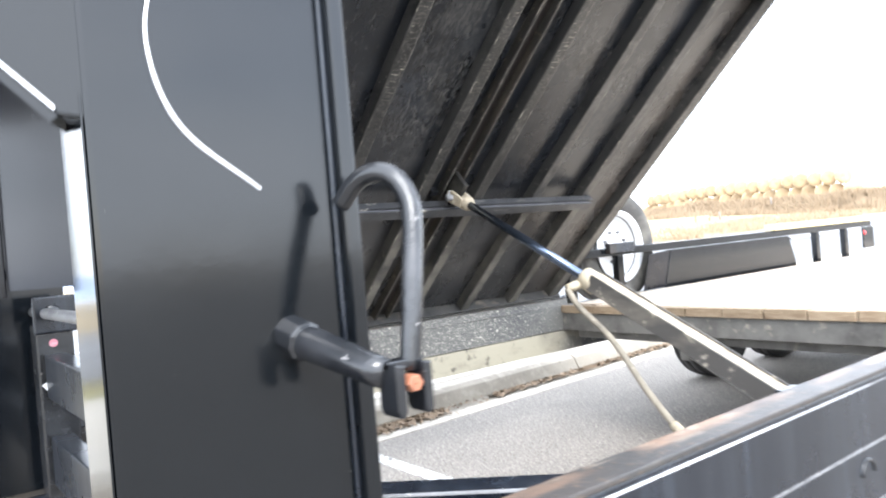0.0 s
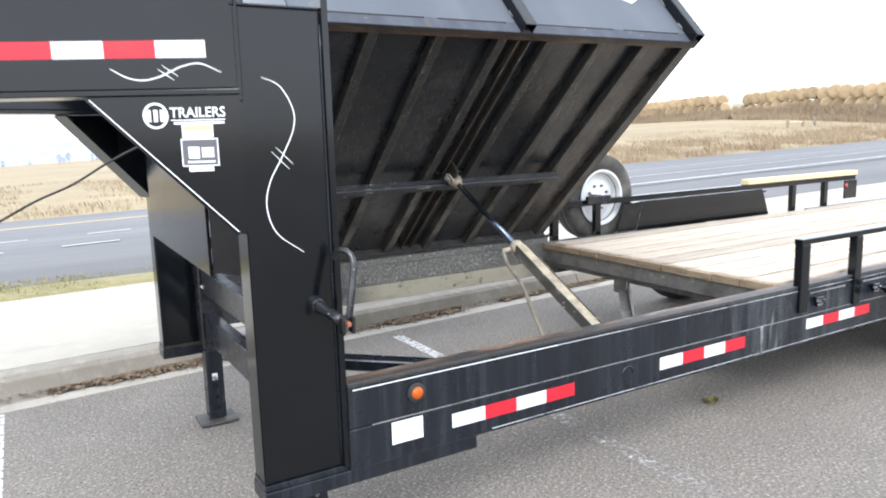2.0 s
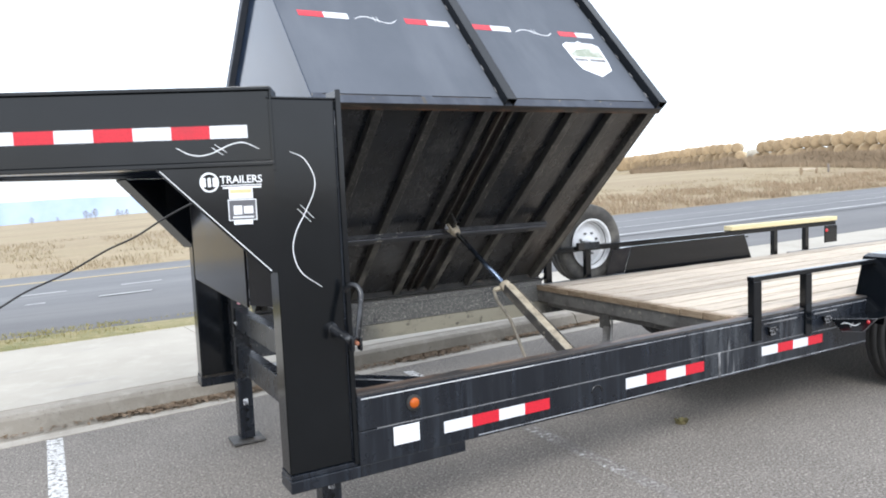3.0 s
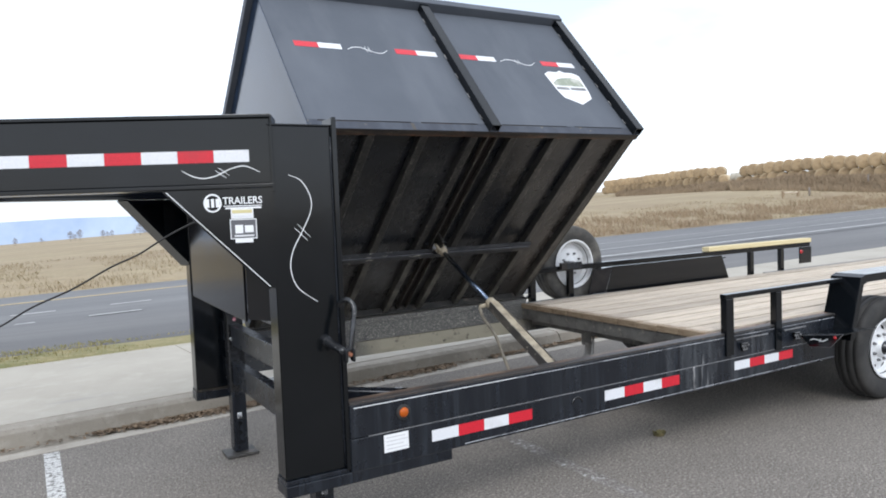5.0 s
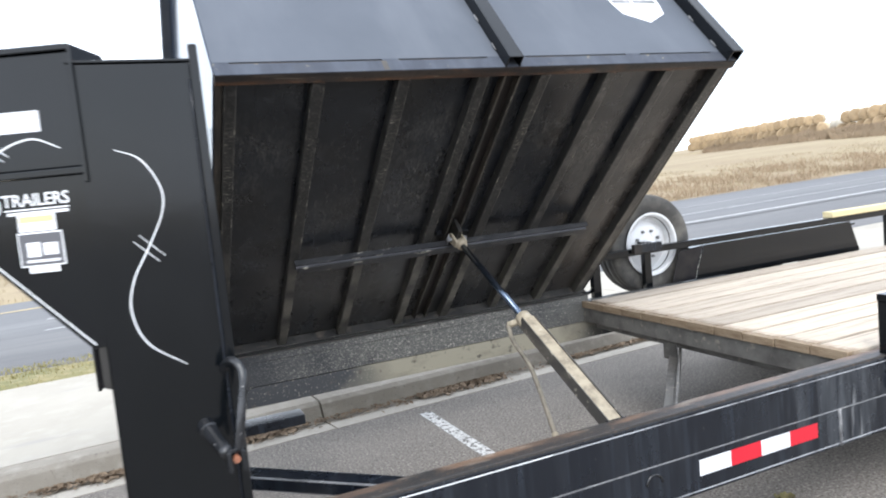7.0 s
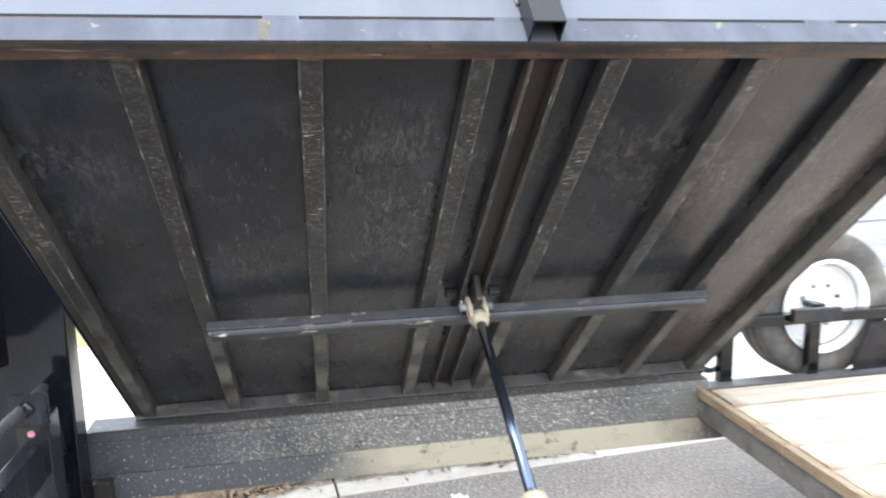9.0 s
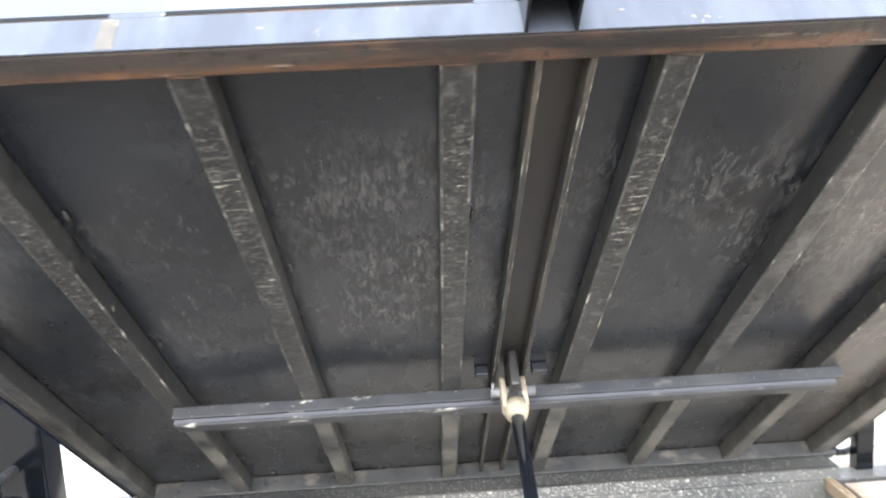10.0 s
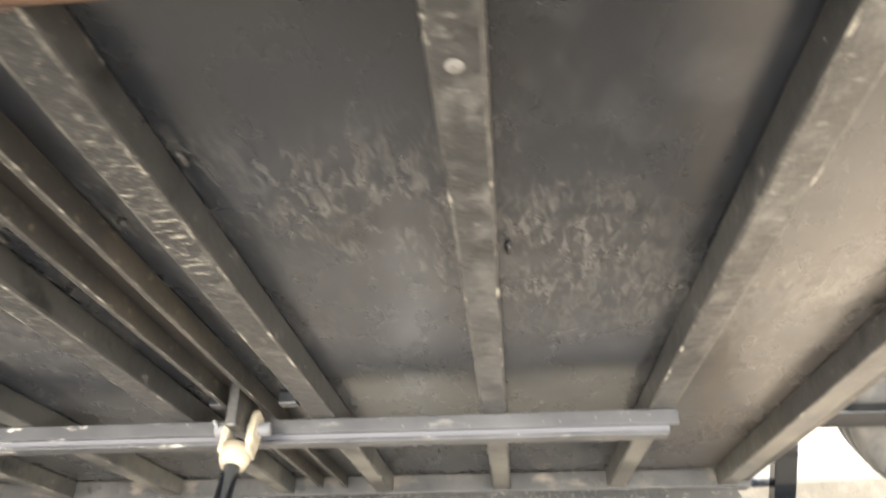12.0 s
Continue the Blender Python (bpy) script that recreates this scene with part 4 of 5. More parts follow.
# landing jacks
def jack(x, y, label):
    j = thing("landing_jack", pose(x, y, 0), label, "trailer jack", group="landing jacks")
    part("leg", block(-0.045, 0.045, -0.045, 0.045, 0.03, 0.42), RAIL, j, "square black drop leg with pin holes", bevel=0.005, local=True)
    part("sleeve", block(-0.05, 0.05, -0.05, 0.05, 0.4205, 0.95), HANDLE, j, bevel=0.006, local=True)
    part("foot_plate", block(-0.10, 0.10, -0.09, 0.09, 0.005, 0.020), HINGE_DUST, j, "worn dark steel foot plate", bevel=0.006, local=True)
    for z in (0.09, 0.15, 0.21):
        part("pin_hole", lathe([(0.001, 0), (0.012, 0), (0.013, 0.002)], 14, Matrix.Translation((0, -0.0465, z)), None), BLACK, j, local=True)
    pin = part("lock_pin", tube([(-0.01, -0.085, 0.265), (-0.01, 0.06, 0.265)], 0.010, 12), WEAR, j, "silver locking pin", smooth=True, local=True)
    part("pin_flag", block(-0.018, 0.010, -0.054, -0.046, 0.248, 0.285), RIM, pin, bevel=0.002, local=True)
    return j


j1 = jack(0.432, 2.455, "black square landing jack with steel foot plate, extended to the asphalt")
part("warning_dot", lathe([(0.001, 0), (0.011, 0), (0.012, 0.002)], 20, Matrix.Translation((-0.005, -0.0525, 0.895)), None), STICKER, j1, "small faded red sticker", local=True)
part("rag", prism([(-0.045, 0.775), (-0.02, 0.79), (-0.005, 0.755), (-0.022, 0.745)], "y", -0.058, -0.052), VINYL, j1, "torn white label scrap", local=True)
gear = part("gear_housing", block(-0.055, 0.06, -0.068, -0.051, 0.925, 1.035), RAIL, j1, "black gear housing plate", bevel=0.006, local=True)
part("shaft_boss", lathe([(0.001, -0.014), (0.020, -0.014), (0.024, -0.010), (0.024, 0)], 18, Matrix.Translation((-0.005, -0.068, 0.985))), HANDLE, gear, "round shaft boss", smooth=True, local=True)
jack(0.43, 0.945, "black square landing jack under the near gooseneck column")

# deck: planks on a steel cross member
deck = part("deck", block(3.04, 9.28, 0.90, 2.70, 0.520, 0.600), GREY, trailer, "grey steel deck frame", bevel=0.004)
PW, y = 0.1885, 0.842
plank = None
while y + PW < 2.80:
    if plank is None:
        plank = part("plank", block(3.0075, 9.30, 0.842, 0.842 + PW - 0.026, 0.664, 0.705), WOOD, deck, "weathered pale pine deck plank", bevel=0.004)
    else:
        share(plank, deck, Matrix.Translation((random.uniform(-0.006, 0.006), y - 0.842, random.uniform(-0.002, 0.002))))
    y += PW
for i in range(10):
    yb = 0.845 + 0.1885 * i
    w = 0.1885 if i < 9 else 0.258
    xo, zo = random.uniform(-0.006, 0.005), random.uniform(-0.003, 0.002)
    part("edge_board", block(2.972 + xo, 3.006, yb, yb + w - random.uniform(0.003, 0.008), 0.660, 0.703 + zo), PINE, deck, "raw pine edge board", bevel=0.004)
part("front_member", block(2.985, 3.035, 0.84, 2.80, 0.565, 0.659), GREY, deck, "dusty grey steel cross member", bevel=0.004)
part("hanger_plate", block(3.036, 3.045, 1.95, 2.06, 0.44, 0.56), GREY, deck, bevel=0.002)
part("diagonal_strut", prism([(1.90, 0.80), (1.94, 0.76), (3.10, 2.0), (3.05, 2.03)], "z", 0.455, 0.462), GREY, trailer, "grey diagonal frame strut", bevel=0.001)
part("diagonal_strut", prism([(1.935, 0.76), (1.945, 0.755), (3.108, 1.99), (3.10, 2.0)], "z", 0.463, 0.515), GREY, trailer, bevel=0.001)

# far side: posts, rub rail, panel, pine batten, end plate
YR = 2.806
for x0, x1 in ((3.12, 3.18), (3.56, 3.615), (6.12, 6.18), (6.65, 6.71)):
    part("stake_post", block(x0, x1, YR, YR + 0.045, SEAM + 0.02, 0.9365), BLACK, trailer, bevel=0.004)
part("rub_rail", block(3.11, 7.19, YR - 0.003, YR + 0.048, 0.937, 0.985), BLACK, trailer, "black rub rail above the deck", bevel=0.004)
part("fender_panel", prism([(3.997, 0.690), (4.09, 0.935), (5.64, 0.935), (5.743, 0.690)], "y", YR - 0.012, YR - 0.004), BLACK, trailer, "black fender side panel", bevel=0.003)
part("fender_brace", prism([(3.78, 0.698), (3.86, 0.92), (4.085, 0.935), (3.995, 0.698)], "y", YR - 0.010, YR - 0.0035), GLOSS, trailer, bevel=0.002)
part("pine_batten", block(5.43, 7.19, YR - 0.02, YR + 0.07, 0.9865, 1.032), YPINE, trailer, "yellow pine batten on the far rub rail", bevel=0.004)
endp = part("end_plate", block(6.97, 7.19, YR - 0.02, YR - 0.006, 0.748, 0.936), BLACK, trailer, bevel=0.004)
part("lens", lathe([(0.001, -0.008), (0.017, -0.007), (0.022, 0)], 20, Matrix.Translation((6.995, YR - 0.021, 0.885))), REDLENS, endp, "red marker lens", smooth=True)

# fenders and wheels
TYR, RIMR = 0.385, 0.225


def tyre_profile(w, TYR=TYR):
    return [(RIMR - 0.004, -w * 0.42), (RIMR + 0.02, -w * 0.47), (TYR * 0.80, -w * 0.52), (TYR * 0.93, -w * 0.50), (TYR * 0.975, -w * 0.44), (TYR * 0.992, -w * 0.30), (TYR * 0.975, -w * 0.29), (TYR * 0.975, -w * 0.26), (TYR, -w * 0.25), (TYR, -w * 0.02), (TYR * 0.977, -w * 0.015), (TYR * 0.977, w * 0.015), (TYR, w * 0.02), (TYR, w * 0.25), (TYR * 0.975, w * 0.26), (TYR * 0.975, w * 0.29), (TYR * 0.992, w * 0.30), (TYR * 0.975, w * 0.44), (TYR * 0.93, w * 0.50), (TYR * 0.80, w * 0.52), (RIMR + 0.02, w * 0.47), (RIMR - 0.004, w * 0.42), (RIMR - 0.03, w * 0.30), (RIMR - 0.03, -w * 0.30), (RIMR - 0.004, -w * 0.42)]


def rim_mesh(holes):
    """Dished disc with eight hand holes, outer face to -y."""
    prof = [(RIMR + 0.001, -0.098), (RIMR - 0.006, -0.102), (RIMR - 0.02, -0.096), (RIMR - 0.024, -0.07), (RIMR - 0.034, -0.04), (RIMR - 0.045, -0.018)]
    b = lathe(prof, 48)
    inner, outer, hub = [], [], []
    n = 48
    r0, r1, r2 = 0.180, 0.125, 0.062
    rows = []
    for r, yy in ((r0, -0.018), (0.168, -0.022), (0.140, -0.034), (r1, -0.040), (0.09, -0.046), (r2, -0.046), (0.055, -0.075), (0.045, -0.082), (0.001, -0.084)):
        rows.append([b.verts.new((r * math.cos(2 * math.pi * k / n), yy, r * math.sin(2 * math.pi * k / n))) for k in range(n)])
    for i, (p, q) in enumerate(zip(rows, rows[1:])):
        for k in range(n):
            if holes and i == 1 and k % 6 in (2, 3):
                continue
            b.faces.new((p[k], p[(k + 1) % n], q[(k + 1) % n], q[k]))
    return b


def wheel(parent, m, rubber, local_parent):
    b = rim_mesh(rubber is RUBBER)
    b.transform(m)
    w = part("wheel", b, RIM, parent, "silver-white steel rim", smooth=True, local=local_parent)
    t = lathe(tyre_profile(0.195, TYR if rubber is RUBBER else 0.355), 64, m)
    part("tyre", t, rubber, w, "black treaded tyre", smooth=True, local=local_parent)
    back = lathe([(RIMR - 0.032, 0.06), (0.09, 0.05), (0.001, 0.05)], 32, m)
    part("brake_drum", back, INK, w, local=local_parent)
    if rubber is RUBBER:
        part("hub_cap", lathe([(0.001, -0.118), (0.026, -0.117), (0.036, -0.110), (0.040, -0.084), (0.052, -0.080)], 24, m), HANDLE, w, "dark greasy hub cap", smooth=True, local=local_parent)
    for k in range(8):
        a = 2 * math.pi * (k + 0.5) / 8
        part("lug_nut", lathe([(0.001, -0.066), (0.008, -0.066), (0.011, -0.062), (0.012, -0.044)], 6, m @ Matrix.Translation((0.098 * math.cos(a), 0, 0.098 * math.sin(a)))), WEAR, w, local=local_parent)
    return w


for x in (4.80, 5.68):
    wheel(trailer, Matrix.Translation((x, 0.765, 0.385)), RUBBER, False)
    wheel(trailer, Matrix.Translation((x - 0.12, 2.925, 0.385)) @ Matrix.Rotation(math.pi, 4, 'Z'), RUBBER, False)
part("axle", tube([(4.80, 0.80, 0.385), (4.80, 2.85, 0.385)], 0.04, 14), RAIL, trailer, smooth=True)
part("axle", tube([(5.68, 0.80, 0.385), (5.68, 2.85, 0.385)], 0.04, 14), RAIL, trailer, smooth=True)


def fender(y0, y1):
    out = [(4.22, 0.52), (4.36, 0.955), (4.42, 0.972), (6.14, 0.972), (6.20, 0.955), (6.34, 0.52)]
    inn = [(6.325, 0.52), (6.19, 0.94), (6.13, 0.957), (4.43, 0.957), (4.37, 0.94), (4.235, 0.52)]
    f = part("fender", prism(out + inn, "y", y0, y1), BLACK, trailer, "black steel drive-over fender", bevel=0.003)
    yo = y0 if y0 < 1 else y1
    part("fender_lip", prism(out + [(6.29, 0.52), (6.17, 0.90), (6.12, 0.915), (4.44, 0.915), (4.39, 0.90), (4.27, 0.52)], "y", yo - 0.004, yo + 0.004), BLACK, f, bevel=0.002)
    return f


fender(0.615, 0.835)
part("fender", block(4.05, 5.72, 2.812, 2.985, 0.900, 0.915), BLACK, trailer, "black far-side fender top", bevel=0.003)
step = part("step_plate", prism([(0.747, 0.590), (0.672, 0.520), (0.530, 0.536), (0.440, 0.636)], "x", 3.850, 3.857), BLACK, trailer, "black step in front of the fender", bevel=0.002, edge=WEAR)
part("tread", prism([(0.745, 0.5905), (0.442, 0.6365), (0.442, 0.630), (0.745, 0.584)], "x", 3.8575, 4.235), BLACK, step, "black step tread", bevel=0.001)
part("red_marker", lathe([(0.001, -0.006), (0.009, -0.005), (0.011, 0)], 14, Matrix.Translation((3.8495, 0.497, 0.606)) @ Matrix.Rotation(radians(-90), 4, 'Z')), REDLENS, step, "small red marker", smooth=True)
part("scroll_stripe", ribbon(spline([(3.8488, 0.672, 0.567), (3.8488, 0.645, 0.578), (3.8488, 0.612, 0.576), (3.8488, 0.580, 0.572), (3.8488, 0.545, 0.592)], 6), 0.006, (-1, 0, 0)), VINYL, step, "white painted scroll stripe")
part("scroll_tick", ribbon([(3.8488, 0.606, 0.560), (3.8488, 0.600, 0.574), (3.8488, 0.592, 0.588)], 0.005, (-1, 0, 0)), VINYL, step)

# electric cable hanging from the arm
cable = thing("trailer_cable", pose(0.1, 1.78, 1.5), "thin black electric cable sagging from the gooseneck", "cable")
part("sheath", tube(spline([(0.158, 1.78, 1.555), (0.075, 1.78, 1.53), (-0.06, 1.785, 1.464), (-0.20, 1.775, 1.382), (-0.34, 1.785, 1.322), (-0.52, 1.775, 1.228), (-0.70, 1.785, 1.154), (-0.90, 1.78, 1.05), (-1.3, 1.78, 0.93), (-1.58, 1.775, 1.15), (-1.70, 1.77, 1.70)], 6), 0.0047, 8), PLASTIC, cable, smooth=True)

# ---- spare wheel on the far rail ----
spare = thing("spare_wheel", pose(3.70, 2.985, 0.985), "dusty spare trailer wheel on a far-side bracket", "wheel")
wheel(spare, Matrix.Rotation(radians(0), 4, 'Z'), SPARER, True)
mount = part("bracket", block(-0.09, -0.03, -0.13, 0.02, 0.003, 0.026), RAIL, spare, "black mounting bracket", bevel=0.004, local=True)
part("bracket_arm", block(-0.25, -0.012, -0.215, -0.1855, -0.03, 0.028), RAIL, mount, "black bracket bar with rusty end", bevel=0.004, local=True)
part("rust_end", block(-0.253, -0.19, -0.217, -0.184, -0.031, 0.029), RUST, mount, local=True)

# ---- tilted dump box ----
ANGLE = radians(42.0)
HINGE = Vector((0, 2.833, 0.7563))
ca, sa = math.cos(ANGLE), math.sin(ANGLE)
# local axes: x along the trailer, y up the slope, z out of the underside
BOXM = Matrix(((1, 0, 0, 0), (0, -ca, -sa, HINGE.y), (0, sa, -ca, HINGE.z), (0, 0, 0, 1)))
dump = thing("dump_box", BOXM, "black steel side-dump box raised on its hinge, underside showing", "dump body")
X0, X1, U0, HB = 0.64, 3.068, -0.06, -1.32


def bx(name, material, x0, x1, u0, u1, n0, n1, text="", bevel=0.003, parent=None, edge=None):
    return part(name, block(x0, x1, u0, u1, n0, n1), material, parent or dump, text, bevel=bevel, local=True, edge=edge)


def smooth_sides(ob):
    """The flanks of a rib keep smooth paint, paler for its painted-in sky reflection; only its outer face is scratched.
    """
    ob.data.materials.append(RIBSIDE)
    for p in ob.data.polygons:
        if abs(p.normal.x) > 0.9:
            p.material_index = 2


bx("floor_sheet", UNDER, X0, X1, U0, 1.838, -0.056, -0.051, "dusty black floor sheet with ground light painted on", 0)
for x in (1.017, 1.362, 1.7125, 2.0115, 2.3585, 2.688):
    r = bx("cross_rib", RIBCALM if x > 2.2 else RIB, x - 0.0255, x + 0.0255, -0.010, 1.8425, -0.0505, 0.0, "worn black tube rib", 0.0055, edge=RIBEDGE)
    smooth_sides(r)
    part("end_weld", tube([(x - 0.022, 1.8372, 0.0005), (x, 1.8376, 0.001), (x + 0.022, 1.8372, 0.0005)], 0.0032, 8), RUST, r, "rusty end weld", smooth=True, local=True)
part("weld_spot", lathe([(0.001, 0.0013), (0.005, 0.0012), (0.0085, 0.0)], 14, Matrix.Translation((2.356, 1.744, 0.0)) @ Matrix.Rotation(radians(90), 4, 'X')), GREY, dump, "dull weld spot", smooth=True, local=True)
for x, u in ((2.678, 1.60), (2.676, 1.575), (2.678, 1.28), (2.397, 1.35), (2.048, 1.58), (1.747, 1.44), (1.40, 1.30), (1.06, 1.02), (1.06, 1.5)):
    sp = bmesh.new()
    bmesh.ops.create_icosphere(sp, subdivisions=2, radius=1.0)
    for v in sp.verts:
        w = 1 + 0.5 * noise.noise(v.co * 2.2 + Vector((x * 9, u * 7, 0)))
        v.co = Vector((x + v.co.x * 0.0045 * w, u + v.co.y * 0.014 * w, -0.047 + v.co.z * 0.005 * w))
    part("weld_spatter", sp, RIBSIDE, dump, "rough weld spatter", smooth=True, local=True)
for x0, x1 in ((0.672, 0.718), (2.975, 3.031)):
    e = bx("end_rib", RIB, x0, x1, -0.010, 1.8425, -0.0505, 0.0, "worn black end rib", 0.0055, edge=RIBEDGE)
    smooth_sides(e)
for x0, x1 in ((0.641, 0.6715), (3.0315, 3.067)):
    bx("end_channel", LIP, x0, x1, -0.05, 1.84, -0.0505, -0.012, "rusty side channel", 0.004)
for x0, x1, mt in ((1.8165, 1.8265, LIP), (1.8895, 1.8995, LIP)):
    bx("channel_lip", mt, x0, x1, 0.0, 1.838, -0.0505, -0.012, "thin channel lip", 0.002, edge=RIBEDGE)
bx("channel_web", WEB, 1.8268, 1.8892, 0.0, 1.838, -0.0508, -0.046, "", 0)
bx("near_edge_rail", RUST, X0, X1, 1.8385, 1.8832, -0.066, 0.004, "rusted lower edge tube", 0.004)
edge_strip = bx("near_edge_strip", EDGE, X0, X1, 1.8836, 1.8866, -0.056, 0.003, "scuffed black edge strip with sky sheen in its colour", 0.0008)
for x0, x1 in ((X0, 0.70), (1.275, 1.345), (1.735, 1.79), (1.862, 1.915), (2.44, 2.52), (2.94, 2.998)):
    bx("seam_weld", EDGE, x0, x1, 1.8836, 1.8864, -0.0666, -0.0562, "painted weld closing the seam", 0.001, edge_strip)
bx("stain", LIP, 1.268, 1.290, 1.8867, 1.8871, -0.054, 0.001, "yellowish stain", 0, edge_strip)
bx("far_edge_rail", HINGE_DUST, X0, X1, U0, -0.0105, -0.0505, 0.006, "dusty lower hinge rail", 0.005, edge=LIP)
near_wall = bx("near_wall", WALL, X0, X1, 1.880, 1.8862, HB + 0.05, -0.0668, "black outer side wall with sky sheen in its grey-blue colour", 0)
for x0, x1, u1 in ((1.792, 1.860, 1.94), (3.000, 3.068, 1.945)):
    st = bmesh.new()
    add_box(st, x0, x0 + 0.005, 1.8868, u1, HB + 0.062, 0.006)
    add_box(st, x1 - 0.005, x1, 1.8868, u1, HB + 0.062, 0.006)
    add_box(st, x0 + 0.0051, x1 - 0.0051, u1 - 0.005, u1, HB + 0.062, 0.006)
    s = part("stake", st, BLACK, dump, "black channel stake, open at its lower end", bevel=0.0015, local=True)
    # Added dark plate that makes the open stake's inside look shaded.
    bx("stake_plug", BLACK, x0 + 0.0054, x1 - 0.0054, 1.8880, u1 - 0.0054, -0.132, -0.126, "added dark plate for the shade inside the stake", 0, s)
    for i in range(6):
        z = -0.10 - 0.20 * i
        part("stitch_weld", tube([(x0 - 0.002, 1.893, z), (x0 - 0.002, 1.893, z - 0.045)], 0.004, 6), WEAR, s, "grey stitch weld", smooth=True, local=True)
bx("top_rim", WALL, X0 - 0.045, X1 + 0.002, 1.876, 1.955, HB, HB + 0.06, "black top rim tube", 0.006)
bx("front_wall", MIRROR, X0 - 0.005, X0 - 0.0005, U0, 1.885, HB + 0.061, -0.01, "glossy black front wall with sky blue in its paint", 0)
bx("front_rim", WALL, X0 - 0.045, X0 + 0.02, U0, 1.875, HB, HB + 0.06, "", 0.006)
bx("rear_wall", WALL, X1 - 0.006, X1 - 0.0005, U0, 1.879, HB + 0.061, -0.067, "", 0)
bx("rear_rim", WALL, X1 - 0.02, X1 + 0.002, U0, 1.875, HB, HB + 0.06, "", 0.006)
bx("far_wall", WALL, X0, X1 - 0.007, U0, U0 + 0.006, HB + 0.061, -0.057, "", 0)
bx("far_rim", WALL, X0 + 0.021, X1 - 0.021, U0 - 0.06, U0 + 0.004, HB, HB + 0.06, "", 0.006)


def wall_tape(x0):
    for i, (mt, t) in enumerate(((TAPE_R, "red reflective tape"), (TAPE_W, "white reflective tape"))):
        part("reflective_tape", block(x0 + i * 0.1524, x0 + (i + 1) * 0.1524 - 0.001, 1.8864, 1.8878, -0.774, -0.723), mt, near_wall, t, local=True)


for x0 in (0.752, 1.430, 1.903, 2.612):
    wall_tape(x0)
I4 = Matrix.Identity(4)
for x0, x1 in ((1.09, 1.37), (2.24, 2.55)):
    d = x1 - x0
    scroll(near_wall, [(x0, 1.8865, -0.728), (x0 + 0.15 * d, 1.8865, -0.752), (x0 + 0.32 * d, 1.8865, -0.758), (x0 + 0.5 * d, 1.8865, -0.738), (x0 + 0.68 * d, 1.8865, -0.715), (x0 + 0.85 * d, 1.8865, -0.716), (x1, 1.8865, -0.748)],
           ((x0 + 0.49 * d, 1.888, -0.765), (x0 + 0.52 * d, 1.888, -0.712), (1, 0, 0)), (0, 1, 0), I4, 0.0052)
for o in near_wall.children:
    if o.name.startswith("scroll"):
        o.data.transform(BOXM)
shield = part("shield_decal", prism([(2.575, -0.625), (2.62, -0.655), (2.70, -0.655), (2.735, -0.675), (2.77, -0.655), (2.85, -0.655), (2.895, -0.625), (2.88, -0.45), (2.86, -0.37), (2.735, -0.30), (2.61, -0.37), (2.59, -0.45)], "y", 1.8864, 1.8876), VINYL, near_wall, "white shield decal", local=True)
part("hill_print", prism([(2.60, -0.53), (2.66, -0.575), (2.72, -0.59), (2.80, -0.60), (2.87, -0.575), (2.87, -0.50), (2.60, -0.50)], "y", 1.8877, 1.8884), GREENP, shield, "green hill print", local=True)
for i, (x, w) in enumerate(((2.60, 0.11), (2.725, 0.14))):
    part("letter_bar", block(x, x + w, 1.8877, 1.8884, -0.485, -0.455), WEAR, shield, "grey lettering bar", local=True)
part("print_bar", block(2.65, 2.82, 1.8877, 1.8884, -0.405, -0.395), TAPE_W, shield, local=True)

# lift bar and lug under the box
lb = bx("lift_bar", BARM, 1.016, 2.718, 0.750, 0.762, 0.0005, 0.030, "grey worn lift bar", 0.002)
bx("bar_web", INK, 1.02, 2.700, 0.728, 0.7495, 0.0005, 0.041, "", 0, lb)
bx("lower_lip", BARM, 1.028, 2.697, 0.715, 0.757, 0.0412, 0.049, "", 0.002, lb)
bx("lift_lug", RIB, 1.851, 1.873, 0.763, 0.88, -0.045, 0.045, "grey steel lift lug", 0.006)
for x0, x1 in ((1.775, 1.81), (1.92, 1.96)):
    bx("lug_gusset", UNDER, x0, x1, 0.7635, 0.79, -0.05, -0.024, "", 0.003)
part("latch_hook", tube([(3.06, -0.02, -0.01), (3.095, -0.06, -0.015), (3.14, -0.085, -0.02), (3.175, -0.08, -0.035)], [0.012, 0.014, 0.013, 0.010], 10), RAIL, dump, "bent black latch hook", smooth=True, local=True)

# ---- hydraulic cylinder ----
PIN = BOXM @ Vector((1.862, 0.806, 0.032))
FOOT = Vector((1.845, 0.93, 0.605))
AX = (FOOT - PIN).normalized()
NECK = PIN + AX * 0.732
ram = thing("hydraulic_cylinder", Matrix.Translation(FOOT), "dusty hydraulic cylinder with bright rod lifting the box", "hydraulic cylinder")
part("rod", tube([PIN + AX * 0.03, NECK + AX * 0.02], 0.0155, 20), CHROME, ram, "dark polished rod", smooth=True)
part("barrel", tube([NECK, NECK + AX * 0.012, FOOT], [0.025, 0.0265, 0.0265], 28), BARREL, ram, "black barrel caked with pale dust", smooth=True)
GA = AX.cross(Vector((1, 0, 0))).normalized()
GA = GA if GA.z > 0 else -GA
XA = Vector((1, 0, 0))


def along(d0, d1, x0, x1, g0, g1):
    """A box along the cylinder: d from the neck, x across, g out of its upper side."""
    b = add_box(bmesh.new(), d0, d1, x0, x1, g0, g1)
    for v in b.verts:
        v.co = NECK + AX * v.co.x + XA * v.co.y + GA * v.co.z
    return b


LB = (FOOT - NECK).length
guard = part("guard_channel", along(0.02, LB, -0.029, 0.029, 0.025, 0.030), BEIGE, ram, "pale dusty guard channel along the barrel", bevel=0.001)
